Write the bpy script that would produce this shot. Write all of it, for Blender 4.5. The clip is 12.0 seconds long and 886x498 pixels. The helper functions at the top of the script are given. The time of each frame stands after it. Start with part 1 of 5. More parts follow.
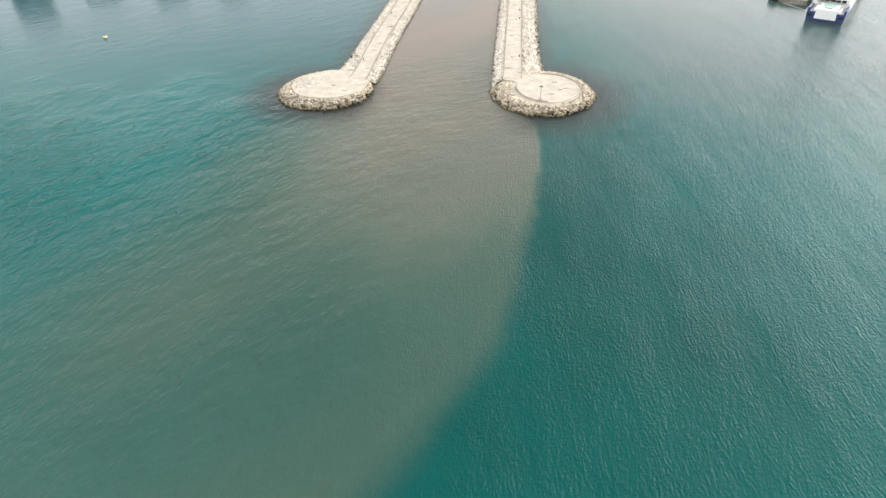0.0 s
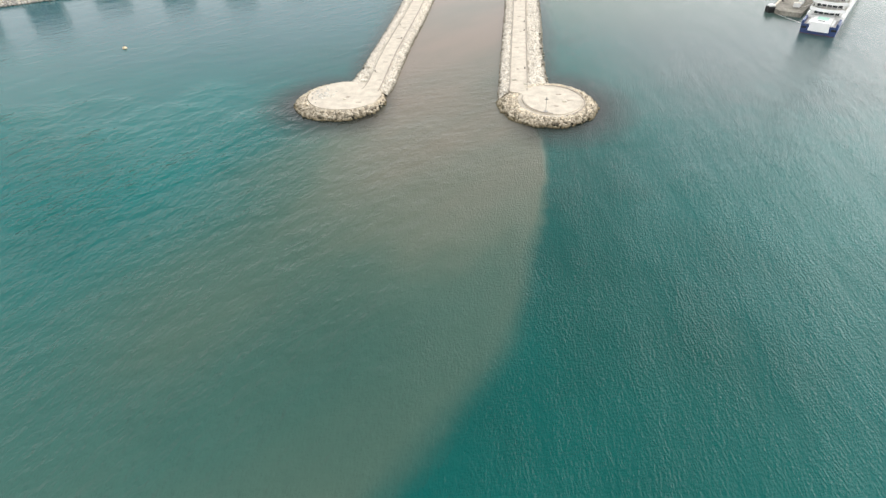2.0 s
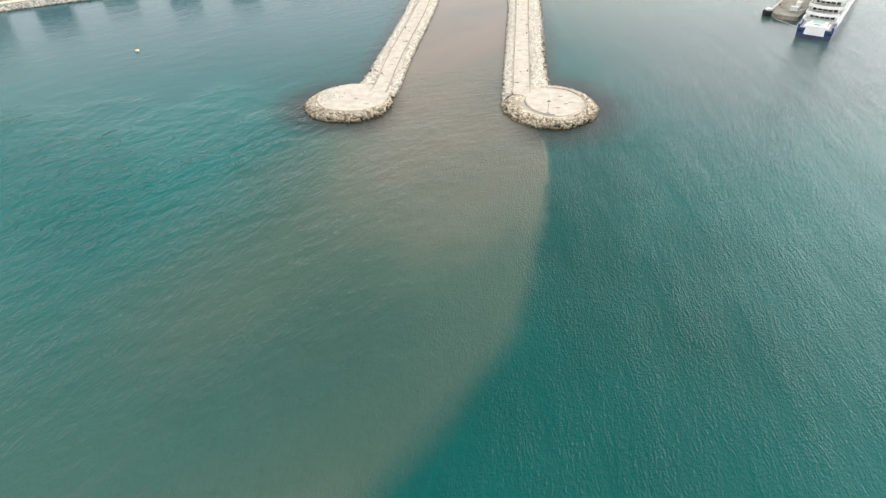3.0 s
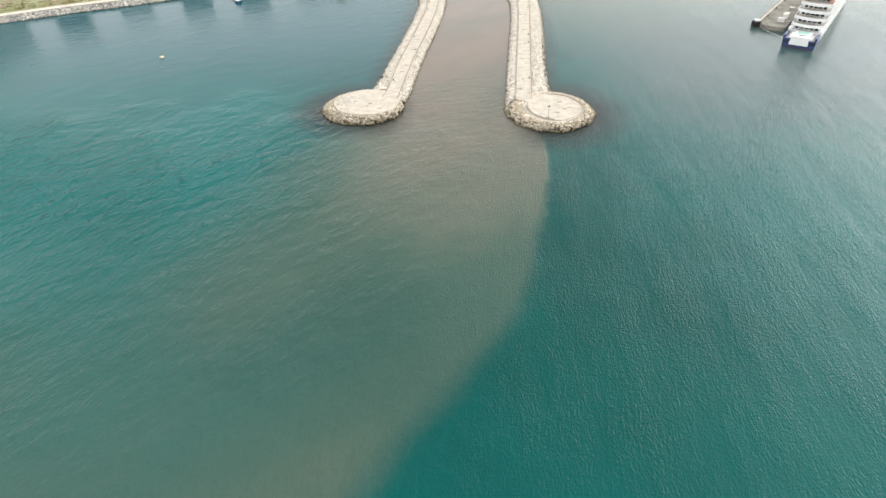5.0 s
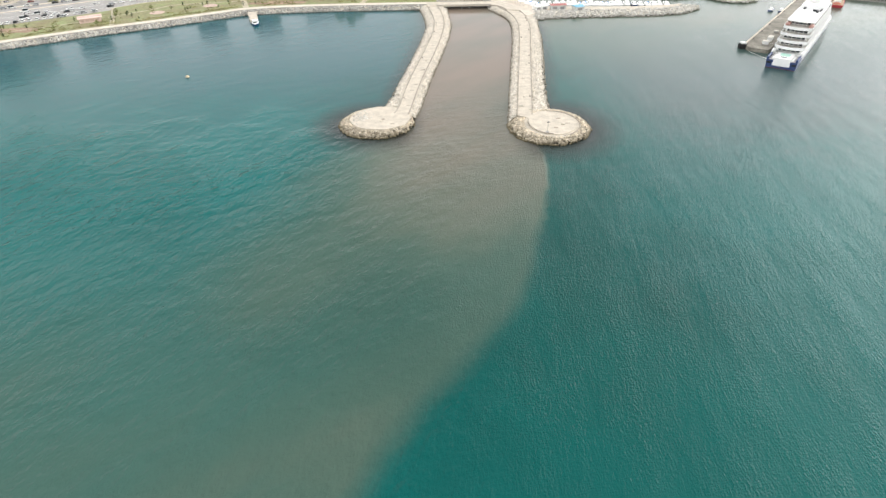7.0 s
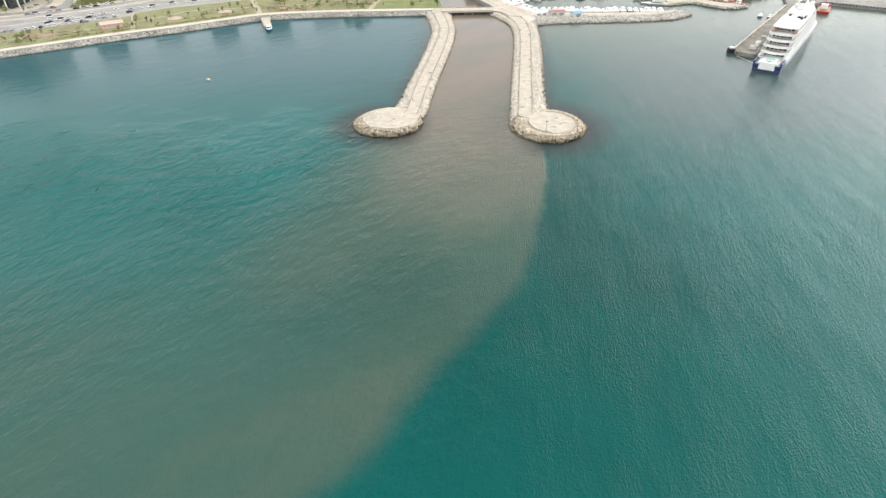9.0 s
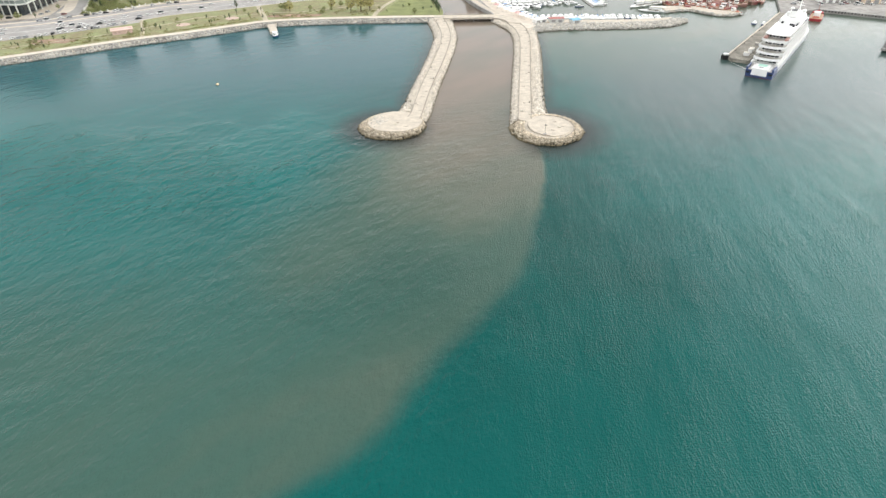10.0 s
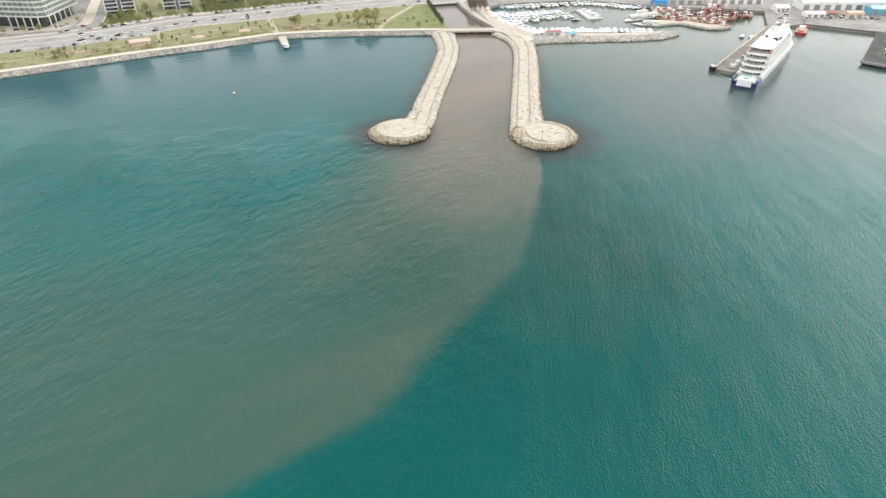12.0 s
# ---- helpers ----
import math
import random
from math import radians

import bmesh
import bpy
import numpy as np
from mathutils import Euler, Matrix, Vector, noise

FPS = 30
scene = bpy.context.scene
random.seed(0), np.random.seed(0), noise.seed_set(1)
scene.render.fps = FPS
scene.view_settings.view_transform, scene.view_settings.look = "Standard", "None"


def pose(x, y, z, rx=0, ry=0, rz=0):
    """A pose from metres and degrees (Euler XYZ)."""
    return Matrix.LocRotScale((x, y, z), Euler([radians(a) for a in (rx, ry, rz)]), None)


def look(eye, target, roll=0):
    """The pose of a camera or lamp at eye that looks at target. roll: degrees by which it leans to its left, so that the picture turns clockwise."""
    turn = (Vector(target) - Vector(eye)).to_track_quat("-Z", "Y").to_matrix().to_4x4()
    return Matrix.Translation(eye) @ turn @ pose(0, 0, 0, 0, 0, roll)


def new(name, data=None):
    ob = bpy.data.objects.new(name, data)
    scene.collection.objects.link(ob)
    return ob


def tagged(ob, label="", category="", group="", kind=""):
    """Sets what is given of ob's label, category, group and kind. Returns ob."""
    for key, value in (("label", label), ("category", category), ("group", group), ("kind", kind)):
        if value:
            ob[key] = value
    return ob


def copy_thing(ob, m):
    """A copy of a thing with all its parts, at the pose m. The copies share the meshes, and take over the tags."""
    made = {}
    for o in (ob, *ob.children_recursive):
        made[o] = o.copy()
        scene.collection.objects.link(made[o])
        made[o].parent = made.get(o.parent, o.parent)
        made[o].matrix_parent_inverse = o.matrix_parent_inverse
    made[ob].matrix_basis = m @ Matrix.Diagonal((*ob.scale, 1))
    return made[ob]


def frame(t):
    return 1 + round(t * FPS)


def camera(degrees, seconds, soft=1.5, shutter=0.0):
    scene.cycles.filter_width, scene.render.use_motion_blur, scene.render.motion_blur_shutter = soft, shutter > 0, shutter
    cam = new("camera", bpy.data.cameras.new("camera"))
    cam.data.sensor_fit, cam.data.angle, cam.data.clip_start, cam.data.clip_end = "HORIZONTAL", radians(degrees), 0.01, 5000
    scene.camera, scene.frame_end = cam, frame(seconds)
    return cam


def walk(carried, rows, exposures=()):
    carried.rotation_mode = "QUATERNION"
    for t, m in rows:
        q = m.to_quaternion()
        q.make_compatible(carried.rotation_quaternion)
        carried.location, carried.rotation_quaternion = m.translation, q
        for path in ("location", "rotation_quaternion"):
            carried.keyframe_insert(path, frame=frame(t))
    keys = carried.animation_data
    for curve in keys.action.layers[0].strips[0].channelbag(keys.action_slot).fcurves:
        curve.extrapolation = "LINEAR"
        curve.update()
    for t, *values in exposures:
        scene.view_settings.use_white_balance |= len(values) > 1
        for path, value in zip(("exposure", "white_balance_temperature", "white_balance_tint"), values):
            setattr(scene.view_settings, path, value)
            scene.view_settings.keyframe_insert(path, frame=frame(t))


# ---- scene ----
cam = camera(72.0, 12.0, soft=1.4)


def drone(x, y, z, yaw, pitch, roll):
    return pose(x, y, z, 90 + pitch, 0, yaw) @ pose(0, 0, 0, 0, 0, roll)


# seconds, x, y, z, yaw, pitch, roll of the retreating, climbing drone
PATH = [
    (0.0, 0.00, 0.00, 80.00, 0.00, -36.66, -1.35),
    (0.5, -0.32, -1.23, 81.75, -0.06, -36.72, -1.34),
    (1.0, -1.28, -2.79, 83.32, -0.05, -36.63, -1.37),
    (1.5, -2.42, -4.71, 85.22, -0.05, -36.66, -1.35),
    (2.0, -3.42, -6.83, 87.01, -0.06, -36.64, -1.28),
    (2.5, -4.29, -9.36, 88.54, -0.04, -36.67, -1.29),
    (3.0, -4.88, -12.87, 90.01, 0.06, -36.58, -1.27),
    (5.0, -7.78, -28.49, 96.95, 0.05, -36.21, -1.04),
    (5.5, -8.57, -32.67, 98.67, 0.04, -35.82, -1.04),
    (6.0, -9.44, -37.15, 100.35, 0.02, -35.39, -1.00),
    (6.5, -9.94, -41.66, 101.93, 0.09, -34.96, -1.04),
    (7.0, -10.67, -46.52, 103.64, 0.11, -34.59, -1.02),
    (9.0, -13.08, -65.67, 110.21, 0.21, -34.35, -1.01),
    (9.5, -13.48, -70.33, 111.66, 0.27, -34.17, -1.00),
    (10.0, -13.99, -75.02, 113.36, 0.24, -33.89, -0.96),
    (10.5, -14.55, -79.58, 115.10, 0.24, -33.62, -0.93),
    (11.0, -14.76, -84.51, 116.59, 0.24, -33.25, -0.83),
    (11.5, -15.26, -89.43, 117.86, 0.23, -33.07, -0.80),
    (12.0, -15.93, -94.53, 119.30, 0.19, -32.97, -0.78),
]
walk(cam, [(t, drone(*p)) for t, *p in PATH], exposures=[(0.0, 0.47), (4.0, 0.45), (12.0, 0.37)])

# ---------------------------------------------------------------- light
SUN_UP, SUN_TURN = radians(29), radians(67)
world = bpy.data.worlds.new("world")
scene.world = world
world.use_nodes = True
wn, wl = world.node_tree.nodes, world.node_tree.links
wn.clear()
w_out = wn.new("ShaderNodeOutputWorld")
w_bg = wn.new("ShaderNodeBackground")
w_sky = wn.new("ShaderNodeTexSky")
w_sky.sky_type, w_sky.sun_disc = "NISHITA", False
w_sky.sun_elevation, w_sky.sun_rotation = SUN_UP, SUN_TURN
w_sky.air_density, w_sky.dust_density = 1.0, 3.0
w_dim = wn.new("ShaderNodeMix")
w_dim.data_type, w_dim.blend_type = "RGBA", "MULTIPLY"
w_dim.inputs[0].default_value = 1.0
w_dim.inputs[7].default_value = (0.10, 0.10, 0.10, 1)
wl.new(w_sky.outputs[0], w_dim.inputs[6])
# a broken deck of pale cloud over the blue
w_co = wn.new("ShaderNodeTexCoord")
w_map = wn.new("ShaderNodeMapping")
w_map.inputs["Scale"].default_value = (1.0, 1.0, 2.2)
w_noise = wn.new("ShaderNodeTexNoise")
w_noise.inputs["Scale"].default_value, w_noise.inputs["Detail"].default_value = 2.2, 5.0
w_ramp = wn.new("ShaderNodeMapRange")
w_ramp.inputs[1].default_value, w_ramp.inputs[2].default_value = 0.30, 0.62
w_ramp.inputs[3].default_value, w_ramp.inputs[4].default_value = 0.84, 1.0
w_mix = wn.new("ShaderNodeMix")
w_mix.data_type = "RGBA"
wl.new(w_co.outputs["Generated"], w_map.inputs[0])
wl.new(w_map.outputs[0], w_noise.inputs["Vector"])
wl.new(w_noise.outputs[0], w_ramp.inputs[0])
wl.new(w_ramp.outputs[0], w_mix.inputs[0])
wl.new(w_dim.outputs[2], w_mix.inputs[6])
# the deck itself is brighter where it is thick and low over the horizon
w_sep = wn.new("ShaderNodeSeparateXYZ")
wl.new(w_co.outputs["Generated"], w_sep.inputs[0])
w_low = wn.new("ShaderNodeMapRange")
w_low.inputs[1].default_value, w_low.inputs[2].default_value = 0.05, 0.75
w_low.inputs[3].default_value, w_low.inputs[4].default_value = 1.52, 0.92
wl.new(w_sep.outputs[2], w_low.inputs[0])
w_deck = wn.new("ShaderNodeMix")
w_deck.data_type, w_deck.blend_type = "RGBA", "MULTIPLY"
w_deck.inputs[0].default_value = 1.0
w_deck.inputs[6].default_value = (0.99, 1.0, 1.01, 1)
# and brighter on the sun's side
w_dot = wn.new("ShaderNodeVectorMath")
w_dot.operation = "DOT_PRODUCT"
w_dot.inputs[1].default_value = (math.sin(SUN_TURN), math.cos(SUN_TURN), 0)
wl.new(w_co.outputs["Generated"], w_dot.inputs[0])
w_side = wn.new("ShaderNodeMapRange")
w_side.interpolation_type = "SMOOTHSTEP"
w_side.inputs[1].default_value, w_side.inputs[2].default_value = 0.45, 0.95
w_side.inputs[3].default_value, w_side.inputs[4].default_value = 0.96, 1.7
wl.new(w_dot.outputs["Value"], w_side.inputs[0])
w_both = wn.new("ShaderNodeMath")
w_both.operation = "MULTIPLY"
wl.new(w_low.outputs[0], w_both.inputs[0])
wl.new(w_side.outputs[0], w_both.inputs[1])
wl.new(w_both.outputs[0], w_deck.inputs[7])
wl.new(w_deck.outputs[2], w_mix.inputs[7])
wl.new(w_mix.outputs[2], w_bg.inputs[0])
w_bg.inputs[1].default_value = 1.0
wl.new(w_bg.outputs[0], w_out.inputs[0])

sun = new("sun", bpy.data.lights.new("sun", "SUN"))
sun.data.energy, sun.data.angle, sun.data.color = 1.2, radians(60), (1.0, 0.94, 0.86)
sun.matrix_world = look((0, 0, 0), (-math.sin(SUN_TURN) * math.cos(SUN_UP), -math.cos(SUN_TURN) * math.cos(SUN_UP), -math.sin(SUN_UP)))

# ---------------------------------------------------------------- materials
def mat(name, color, rough=0.8, metal=0.0, var=0.15, scale=0.6, fine=6.0, bump=0.3, depth=0.05, tint=None, pieces=0.0):
    """A surface with broad stains (scale, per metre), fine grain (fine, per metre), relief, and chance between pieces."""
    m = bpy.data.materials.new(name)
    m.use_nodes = True
    n, l = m.node_tree.nodes, m.node_tree.links
    p = n["Principled BSDF"]
    p.inputs["Roughness"].default_value, p.inputs["Metallic"].default_value = rough, metal
    geo = n.new("ShaderNodeNewGeometry")
    big, small = n.new("ShaderNodeTexNoise"), n.new("ShaderNodeTexNoise")
    big.inputs["Scale"].default_value, big.inputs["Detail"].default_value = scale, 4
    small.inputs["Scale"].default_value, small.inputs["Detail"].default_value = fine, 3
    l.new(geo.outputs["Position"], big.inputs["Vector"])
    l.new(geo.outputs["Position"], small.inputs["Vector"])
    ramp = n.new("ShaderNodeMapRange")
    ramp.inputs[1].default_value, ramp.inputs[2].default_value = 0.3, 0.7
    l.new(big.outputs[0], ramp.inputs[0])
    dark = [c * (1 - var) for c in color] if tint is None else list(tint)
    lite = [min(1, c * (1 + var)) for c in color]
    a = n.new("ShaderNodeMix")
    a.data_type = "RGBA"
    a.inputs[6].default_value, a.inputs[7].default_value = (*dark, 1), (*lite, 1)
    l.new(ramp.outputs[0], a.inputs[0])
    b = n.new("ShaderNodeMix")
    b.data_type, b.blend_type = "RGBA", "OVERLAY"
    b.inputs[0].default_value = min(1.0, var * 2)
    l.new(a.outputs[2], b.inputs[6])
    l.new(small.outputs[0], b.inputs[7])
    last = b.outputs[2]
    if pieces:
        info = n.new("ShaderNodeObjectInfo")
        add = n.new("ShaderNodeMath")
        l.new(info.outputs["Random"], add.inputs[0])
        l.new(geo.outputs["Random Per Island"], add.inputs[1])
        frac = n.new("ShaderNodeMath")
        frac.operation = "FRACT"
        l.new(add.outputs[0], frac.inputs[0])
        hsv = n.new("ShaderNodeHueSaturation")
        val = n.new("ShaderNodeMapRange")
        val.inputs[3].default_value, val.inputs[4].default_value = 1 - pieces, 1 + pieces
        l.new(frac.outputs[0], val.inputs[0])
        l.new(val.outputs[0], hsv.inputs["Value"])
        l.new(last, hsv.inputs["Color"])
        last = hsv.outputs[0]
    l.new(last, p.inputs["Base Color"])
    if bump:
        bp = n.new("ShaderNodeBump")
        bp.inputs["Strength"].default_value, bp.inputs["Distance"].default_value = bump, depth
        l.new(small.outputs[0], bp.inputs["Height"])
        l.new(bp.outputs[0], p.inputs["Normal"])
    return m


def weedy(m, low, high, color):
    """Wet dark weed up to the tide line of a shore stone."""
    n, l = m.node_tree.nodes, m.node_tree.links
    p = n["Principled BSDF"]
    was = p.inputs["Base Color"].links[0].from_socket
    geo = n.new("ShaderNodeNewGeometry")
    sep = n.new("ShaderNodeSeparateXYZ")
    l.new(geo.outputs["Position"], sep.inputs[0])
    no = n.new("ShaderNodeTexNoise")
    no.inputs["Scale"].default_value = 0.8
    l.new(geo.outputs["Position"], no.inputs["Vector"])
    wob = n.new("ShaderNodeMath")
    wob.operation = "ADD"
    l.new(sep.outputs[2], wob.inputs[0])
    l.new(no.outputs[0], wob.inputs[1])
    r = n.new("ShaderNodeMapRange")
    r.inputs[1].default_value, r.inputs[2].default_value = low + 0.5, high + 0.5
    r.inputs[3].default_value, r.inputs[4].default_value = 1.0, 0.0
    l.new(wob.outputs[0], r.inputs[0])
    mx = n.new("ShaderNodeMix")
    mx.data_type = "RGBA"
    mx.inputs[7].default_value = (*color, 1)
    l.new(r.outputs[0], mx.inputs[0])
    l.new(was, mx.inputs[6])
    l.new(mx.outputs[2], p.inputs["Base Color"])
    return m


def glass(name, color, rough=0.08):
    m = mat(name, color, rough, 0.0, 0.25, 0.15, 0.7, 0.0)
    m.node_tree.nodes["Principled BSDF"].inputs["IOR"].default_value = 1.6
    return m


ROCK = weedy(mat("riprap stone", (0.64, 0.56, 0.44), 0.9, 0, 0.18, 0.25, 1.6, 0.5, 0.2, pieces=0.22), 0.2, 1.6, (0.13, 0.105, 0.055))
ROCK_PALE = weedy(mat("pale riprap stone", (0.70, 0.645, 0.56), 0.9, 0, 0.12, 0.25, 1.6, 0.4, 0.15, pieces=0.15), 0.1, 1.0, (0.12, 0.10, 0.06))
ROCK_GREY = weedy(mat("grey riprap stone", (0.43, 0.415, 0.38), 0.9, 0, 0.28, 0.08, 1.6, 0.6, 0.25, pieces=0.35), 0.15, 0.8, (0.07, 0.068, 0.05))
ROCK_MID = weedy(mat("beige grey riprap stone", (0.54, 0.52, 0.475), 0.9, 0, 0.16, 0.25, 1.6, 0.5, 0.2, pieces=0.22), 0.15, 0.9, (0.09, 0.085, 0.06))
CORE = weedy(mat("rubble", (0.60, 0.555, 0.47), 0.95, 0, 0.35, 0.5, 1.5, 0.8, 0.3), 0.0, 0.6, (0.05, 0.048, 0.03))
PAVE = mat("worn concrete paving", (0.56, 0.50, 0.415), 0.85, 0, 0.14, 0.35, 2.5, 0.2, 0.03)
# darker than the kerb stone: shade at the wall steps is in the colour
PARAPET = mat("weathered parapet with step shade", (0.35, 0.31, 0.26), 0.9, 0, 0.2, 0.5, 4, 0.2, 0.03)
GAP = weedy(mat("dark rubble between boulders", (0.40, 0.35, 0.265), 0.95, 0, 0.35, 0.5, 1.5, 0.8, 0.3), 0.0, 0.7, (0.05, 0.045, 0.03))
KERB = mat("kerb stone", (0.42, 0.39, 0.34), 0.85, 0, 0.15, 0.5, 4, 0.2, 0.03)
PINKPAVE = mat("pink paving", (0.56, 0.42, 0.36), 0.85, 0, 0.15, 0.4, 3.0, 0.2, 0.03)
PROM = mat("promenade paving", (0.66, 0.59, 0.50), 0.85, 0, 0.10, 0.15, 3.0, 0.2, 0.03)
GRASS = mat("park grass", (0.215, 0.245, 0.115), 0.95, 0, 0.3, 0.09, 0.7, 0.5, 0.1, tint=(0.265, 0.225, 0.13))
LAWN = mat("mown lawn", (0.225, 0.25, 0.10), 0.95, 0, 0.2, 0.12, 1.2, 0.4, 0.08)
EARTH = mat("bare earth", (0.36, 0.245, 0.18), 0.95, 0, 0.3, 0.15, 1.0, 0.5, 0.1)
ASPHALT = mat("asphalt", (0.37, 0.355, 0.34), 0.85, 0, 0.15, 0.08, 2.0, 0.2, 0.02)
WHITE = mat("white paint", (0.85, 0.85, 0.83), 0.45, 0, 0.04, 0.3, 2.0, 0.0)
CONCRETE = mat("quay concrete", (0.34, 0.33, 0.31), 0.9, 0, 0.22, 0.1, 1.5, 0.4, 0.05)
DARKDECK = mat("dark pier deck", (0.075, 0.075, 0.072), 0.9, 0, 0.3, 0.12, 1.2, 0.3, 0.05)
TOWN = mat("town ground", (0.33, 0.315, 0.295), 0.95, 0, 0.3, 0.02, 0.3, 0.2, 0.1)
NAVY = mat("navy hull paint", (0.045, 0.075, 0.19), 0.35, 0, 0.1, 0.2, 1.0, 0.0)
HULLGREY = mat("pale grey hull paint", (0.60, 0.62, 0.65), 0.4, 0, 0.06, 0.2, 1.0, 0.0)
TUGRED = mat("bright red hull paint", (0.42, 0.04, 0.05), 0.5, 0, 0.1, 0.5, 2.0, 0.0)
PARKPATH = mat("worn park path", (0.47, 0.42, 0.31), 0.9, 0, 0.2, 0.3, 2.0, 0.2, 0.03)
PIERDECK = mat("stained pier deck", (0.27, 0.25, 0.21), 0.9, 0, 0.3, 0.15, 1.2, 0.3, 0.04)
PALEDECK = mat("sun-bleached ship deck", (0.66, 0.63, 0.58), 0.8, 0, 0.1, 0.4, 3.0, 0.0)
DECKGREY = mat("grey ship deck", (0.46, 0.44, 0.42), 0.8, 0, 0.15, 0.4, 3.0, 0.0)
REDHULL = mat("red hull paint", (0.28, 0.085, 0.078), 0.5, 0, 0.2, 0.5, 2.0, 0.0)
ORANGE = mat("orange paint", (0.42, 0.24, 0.20), 0.5, 0, 0.15, 0.5, 2.0, 0.0)
BLUE = mat("blue tarpaulin", (0.03, 0.30, 0.75), 0.6, 0, 0.15, 0.5, 2.0, 0.3, 0.05)
PALEBLUE = mat("pale blue paint", (0.16, 0.42, 0.60), 0.5, 0, 0.15, 0.5, 2.0, 0.0)
DARK = mat("dark opening", (0.02, 0.022, 0.025), 0.5, 0, 0.2, 0.4, 2.0, 0.0)
GLASS = glass("tinted glass", (0.035, 0.045, 0.05))
STEEL = mat("galvanised steel", (0.35, 0.35, 0.35), 0.45, 0.8, 0.1, 1.0, 6.0, 0.0)
RUBBER = mat("black rubber", (0.02, 0.02, 0.02), 0.9, 0, 0.1, 1.0, 6.0, 0.0)
TEAK = mat("teak deck", (0.42, 0.30, 0.19), 0.7, 0, 0.15, 0.4, 3.0, 0.1, 0.01)
TERRACOTTA = mat("terracotta roof", (0.46, 0.17, 0.11), 0.85, 0, 0.2, 0.4, 2.0, 0.2, 0.03)
SAND = mat("sand coloured render", (0.68, 0.55, 0.43), 0.85, 0, 0.12, 0.3, 2.0, 0.1, 0.02)
SLAB0 = mat("cream paint", (0.74, 0.70, 0.62), 0.6, 0, 0.08, 0.3, 2.0, 0.0)
POOL = mat("pale green pool cover", (0.42, 0.68, 0.58), 0.5, 0, 0.08, 0.5, 2.0, 0.0)


def water_mat():
    """Teal sea with river silt by the mesh's silt values, two wave trains and wind ripples."""
    m = bpy.data.materials.new("sea water")
    m.use_nodes = True
    n, l = m.node_tree.nodes, m.node_tree.links
    p = n["Principled BSDF"]
    p.inputs["Roughness"].default_value = 0.12
    p.inputs["IOR"].default_value = 1.33
    p.inputs["Specular IOR Level"].default_value = 0.21
    geo = n.new("ShaderNodeNewGeometry")

    def noise_at(scale, stretch=(1, 1, 1), turn=0.0, detail=3.0, dist=0.0, rough=0.5):
        mp = n.new("ShaderNodeMapping")
        mp.vector_type = "TEXTURE"
        mp.inputs["Scale"].default_value, mp.inputs["Rotation"].default_value = stretch, (0, 0, radians(turn))
        l.new(geo.outputs["Position"], mp.inputs[0])
        t = n.new("ShaderNodeTexNoise")
        t.inputs["Scale"].default_value, t.inputs["Detail"].default_value = scale, detail
        t.inputs["Distortion"].default_value, t.inputs["Roughness"].default_value = dist, rough
        l.new(mp.outputs[0], t.inputs["Vector"])
        return t.outputs[0]

    def math_(op, a, b, clamp=False):
        q = n.new("ShaderNodeMath")
        q.operation, q.use_clamp = op, clamp
        for k, v in enumerate((a, b)):
            if isinstance(v, (int, float)):
                q.inputs[k].default_value = v
            else:
                l.new(v, q.inputs[k])
        return q.outputs[0]

    def span(v, a, b, c=0.0, d=1.0, smooth=False):
        q = n.new("ShaderNodeMapRange")
        if smooth:
            q.interpolation_type = "SMOOTHSTEP"
        for k, w in zip((1, 2, 3, 4), (a, b, c, d)):
            q.inputs[k].default_value = w
        l.new(v, q.inputs[0])
        return q.outputs[0]

    def blend(f, a, b):
        q = n.new("ShaderNodeMix")
        q.data_type = "RGBA"
        for k, v in ((0, f), (6, a), (7, b)):
            if isinstance(v, tuple):
                q.inputs[k].default_value = (*v, 1)
            else:
                l.new(v, q.inputs[k])
        return q.outputs[2]

    def attr(name):
        q = n.new("ShaderNodeAttribute")
        q.attribute_name = name
        return q.outputs["Fac"]

    edge, thick, dark_halo = attr("front"), attr("thick"), attr("dark_halo")
    sep = n.new("ShaderNodeSeparateXYZ")
    l.new(geo.outputs["Position"], sep.inputs[0])
    curl = noise_at(0.05, detail=5)
    wob = math_("MULTIPLY", math_("SUBTRACT", noise_at(0.018, detail=2), 0.5), 6.0)
    front = span(math_("ADD", edge, wob), -1.6, 2.0, smooth=True)
    cloud = span(noise_at(0.03, (2.4, 1, 1), 52, 5), 0.28, 0.72, 0.74, 1.16)
    silt = math_("MULTIPLY", math_("MULTIPLY", front, thick), cloud, True)
    broad = span(noise_at(0.018, detail=3), 0.35, 0.65)
    side = span(math_("ADD", sep.outputs[0], math_("MULTIPLY", curl, 30.0)), -75, -5, smooth=True)
    sea = blend(side, blend(broad, (0.0007, 0.094, 0.091), (0.0012, 0.116, 0.113)), blend(broad, (0.0, 0.055, 0.048), (0.0, 0.074, 0.066)))
    # paler towards the east: growing sky glare painted into the body colour
    offing_glare = span(math_("ADD", sep.outputs[0], math_("MULTIPLY", curl, 50.0)), 45, 150, smooth=True)
    sea = blend(offing_glare, sea, (0.006, 0.110, 0.107))
    # blue-grey bay: dark reflections of the shore painted into the water colour
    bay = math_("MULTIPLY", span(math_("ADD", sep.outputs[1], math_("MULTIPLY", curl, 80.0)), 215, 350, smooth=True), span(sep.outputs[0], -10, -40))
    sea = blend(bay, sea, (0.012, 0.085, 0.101))
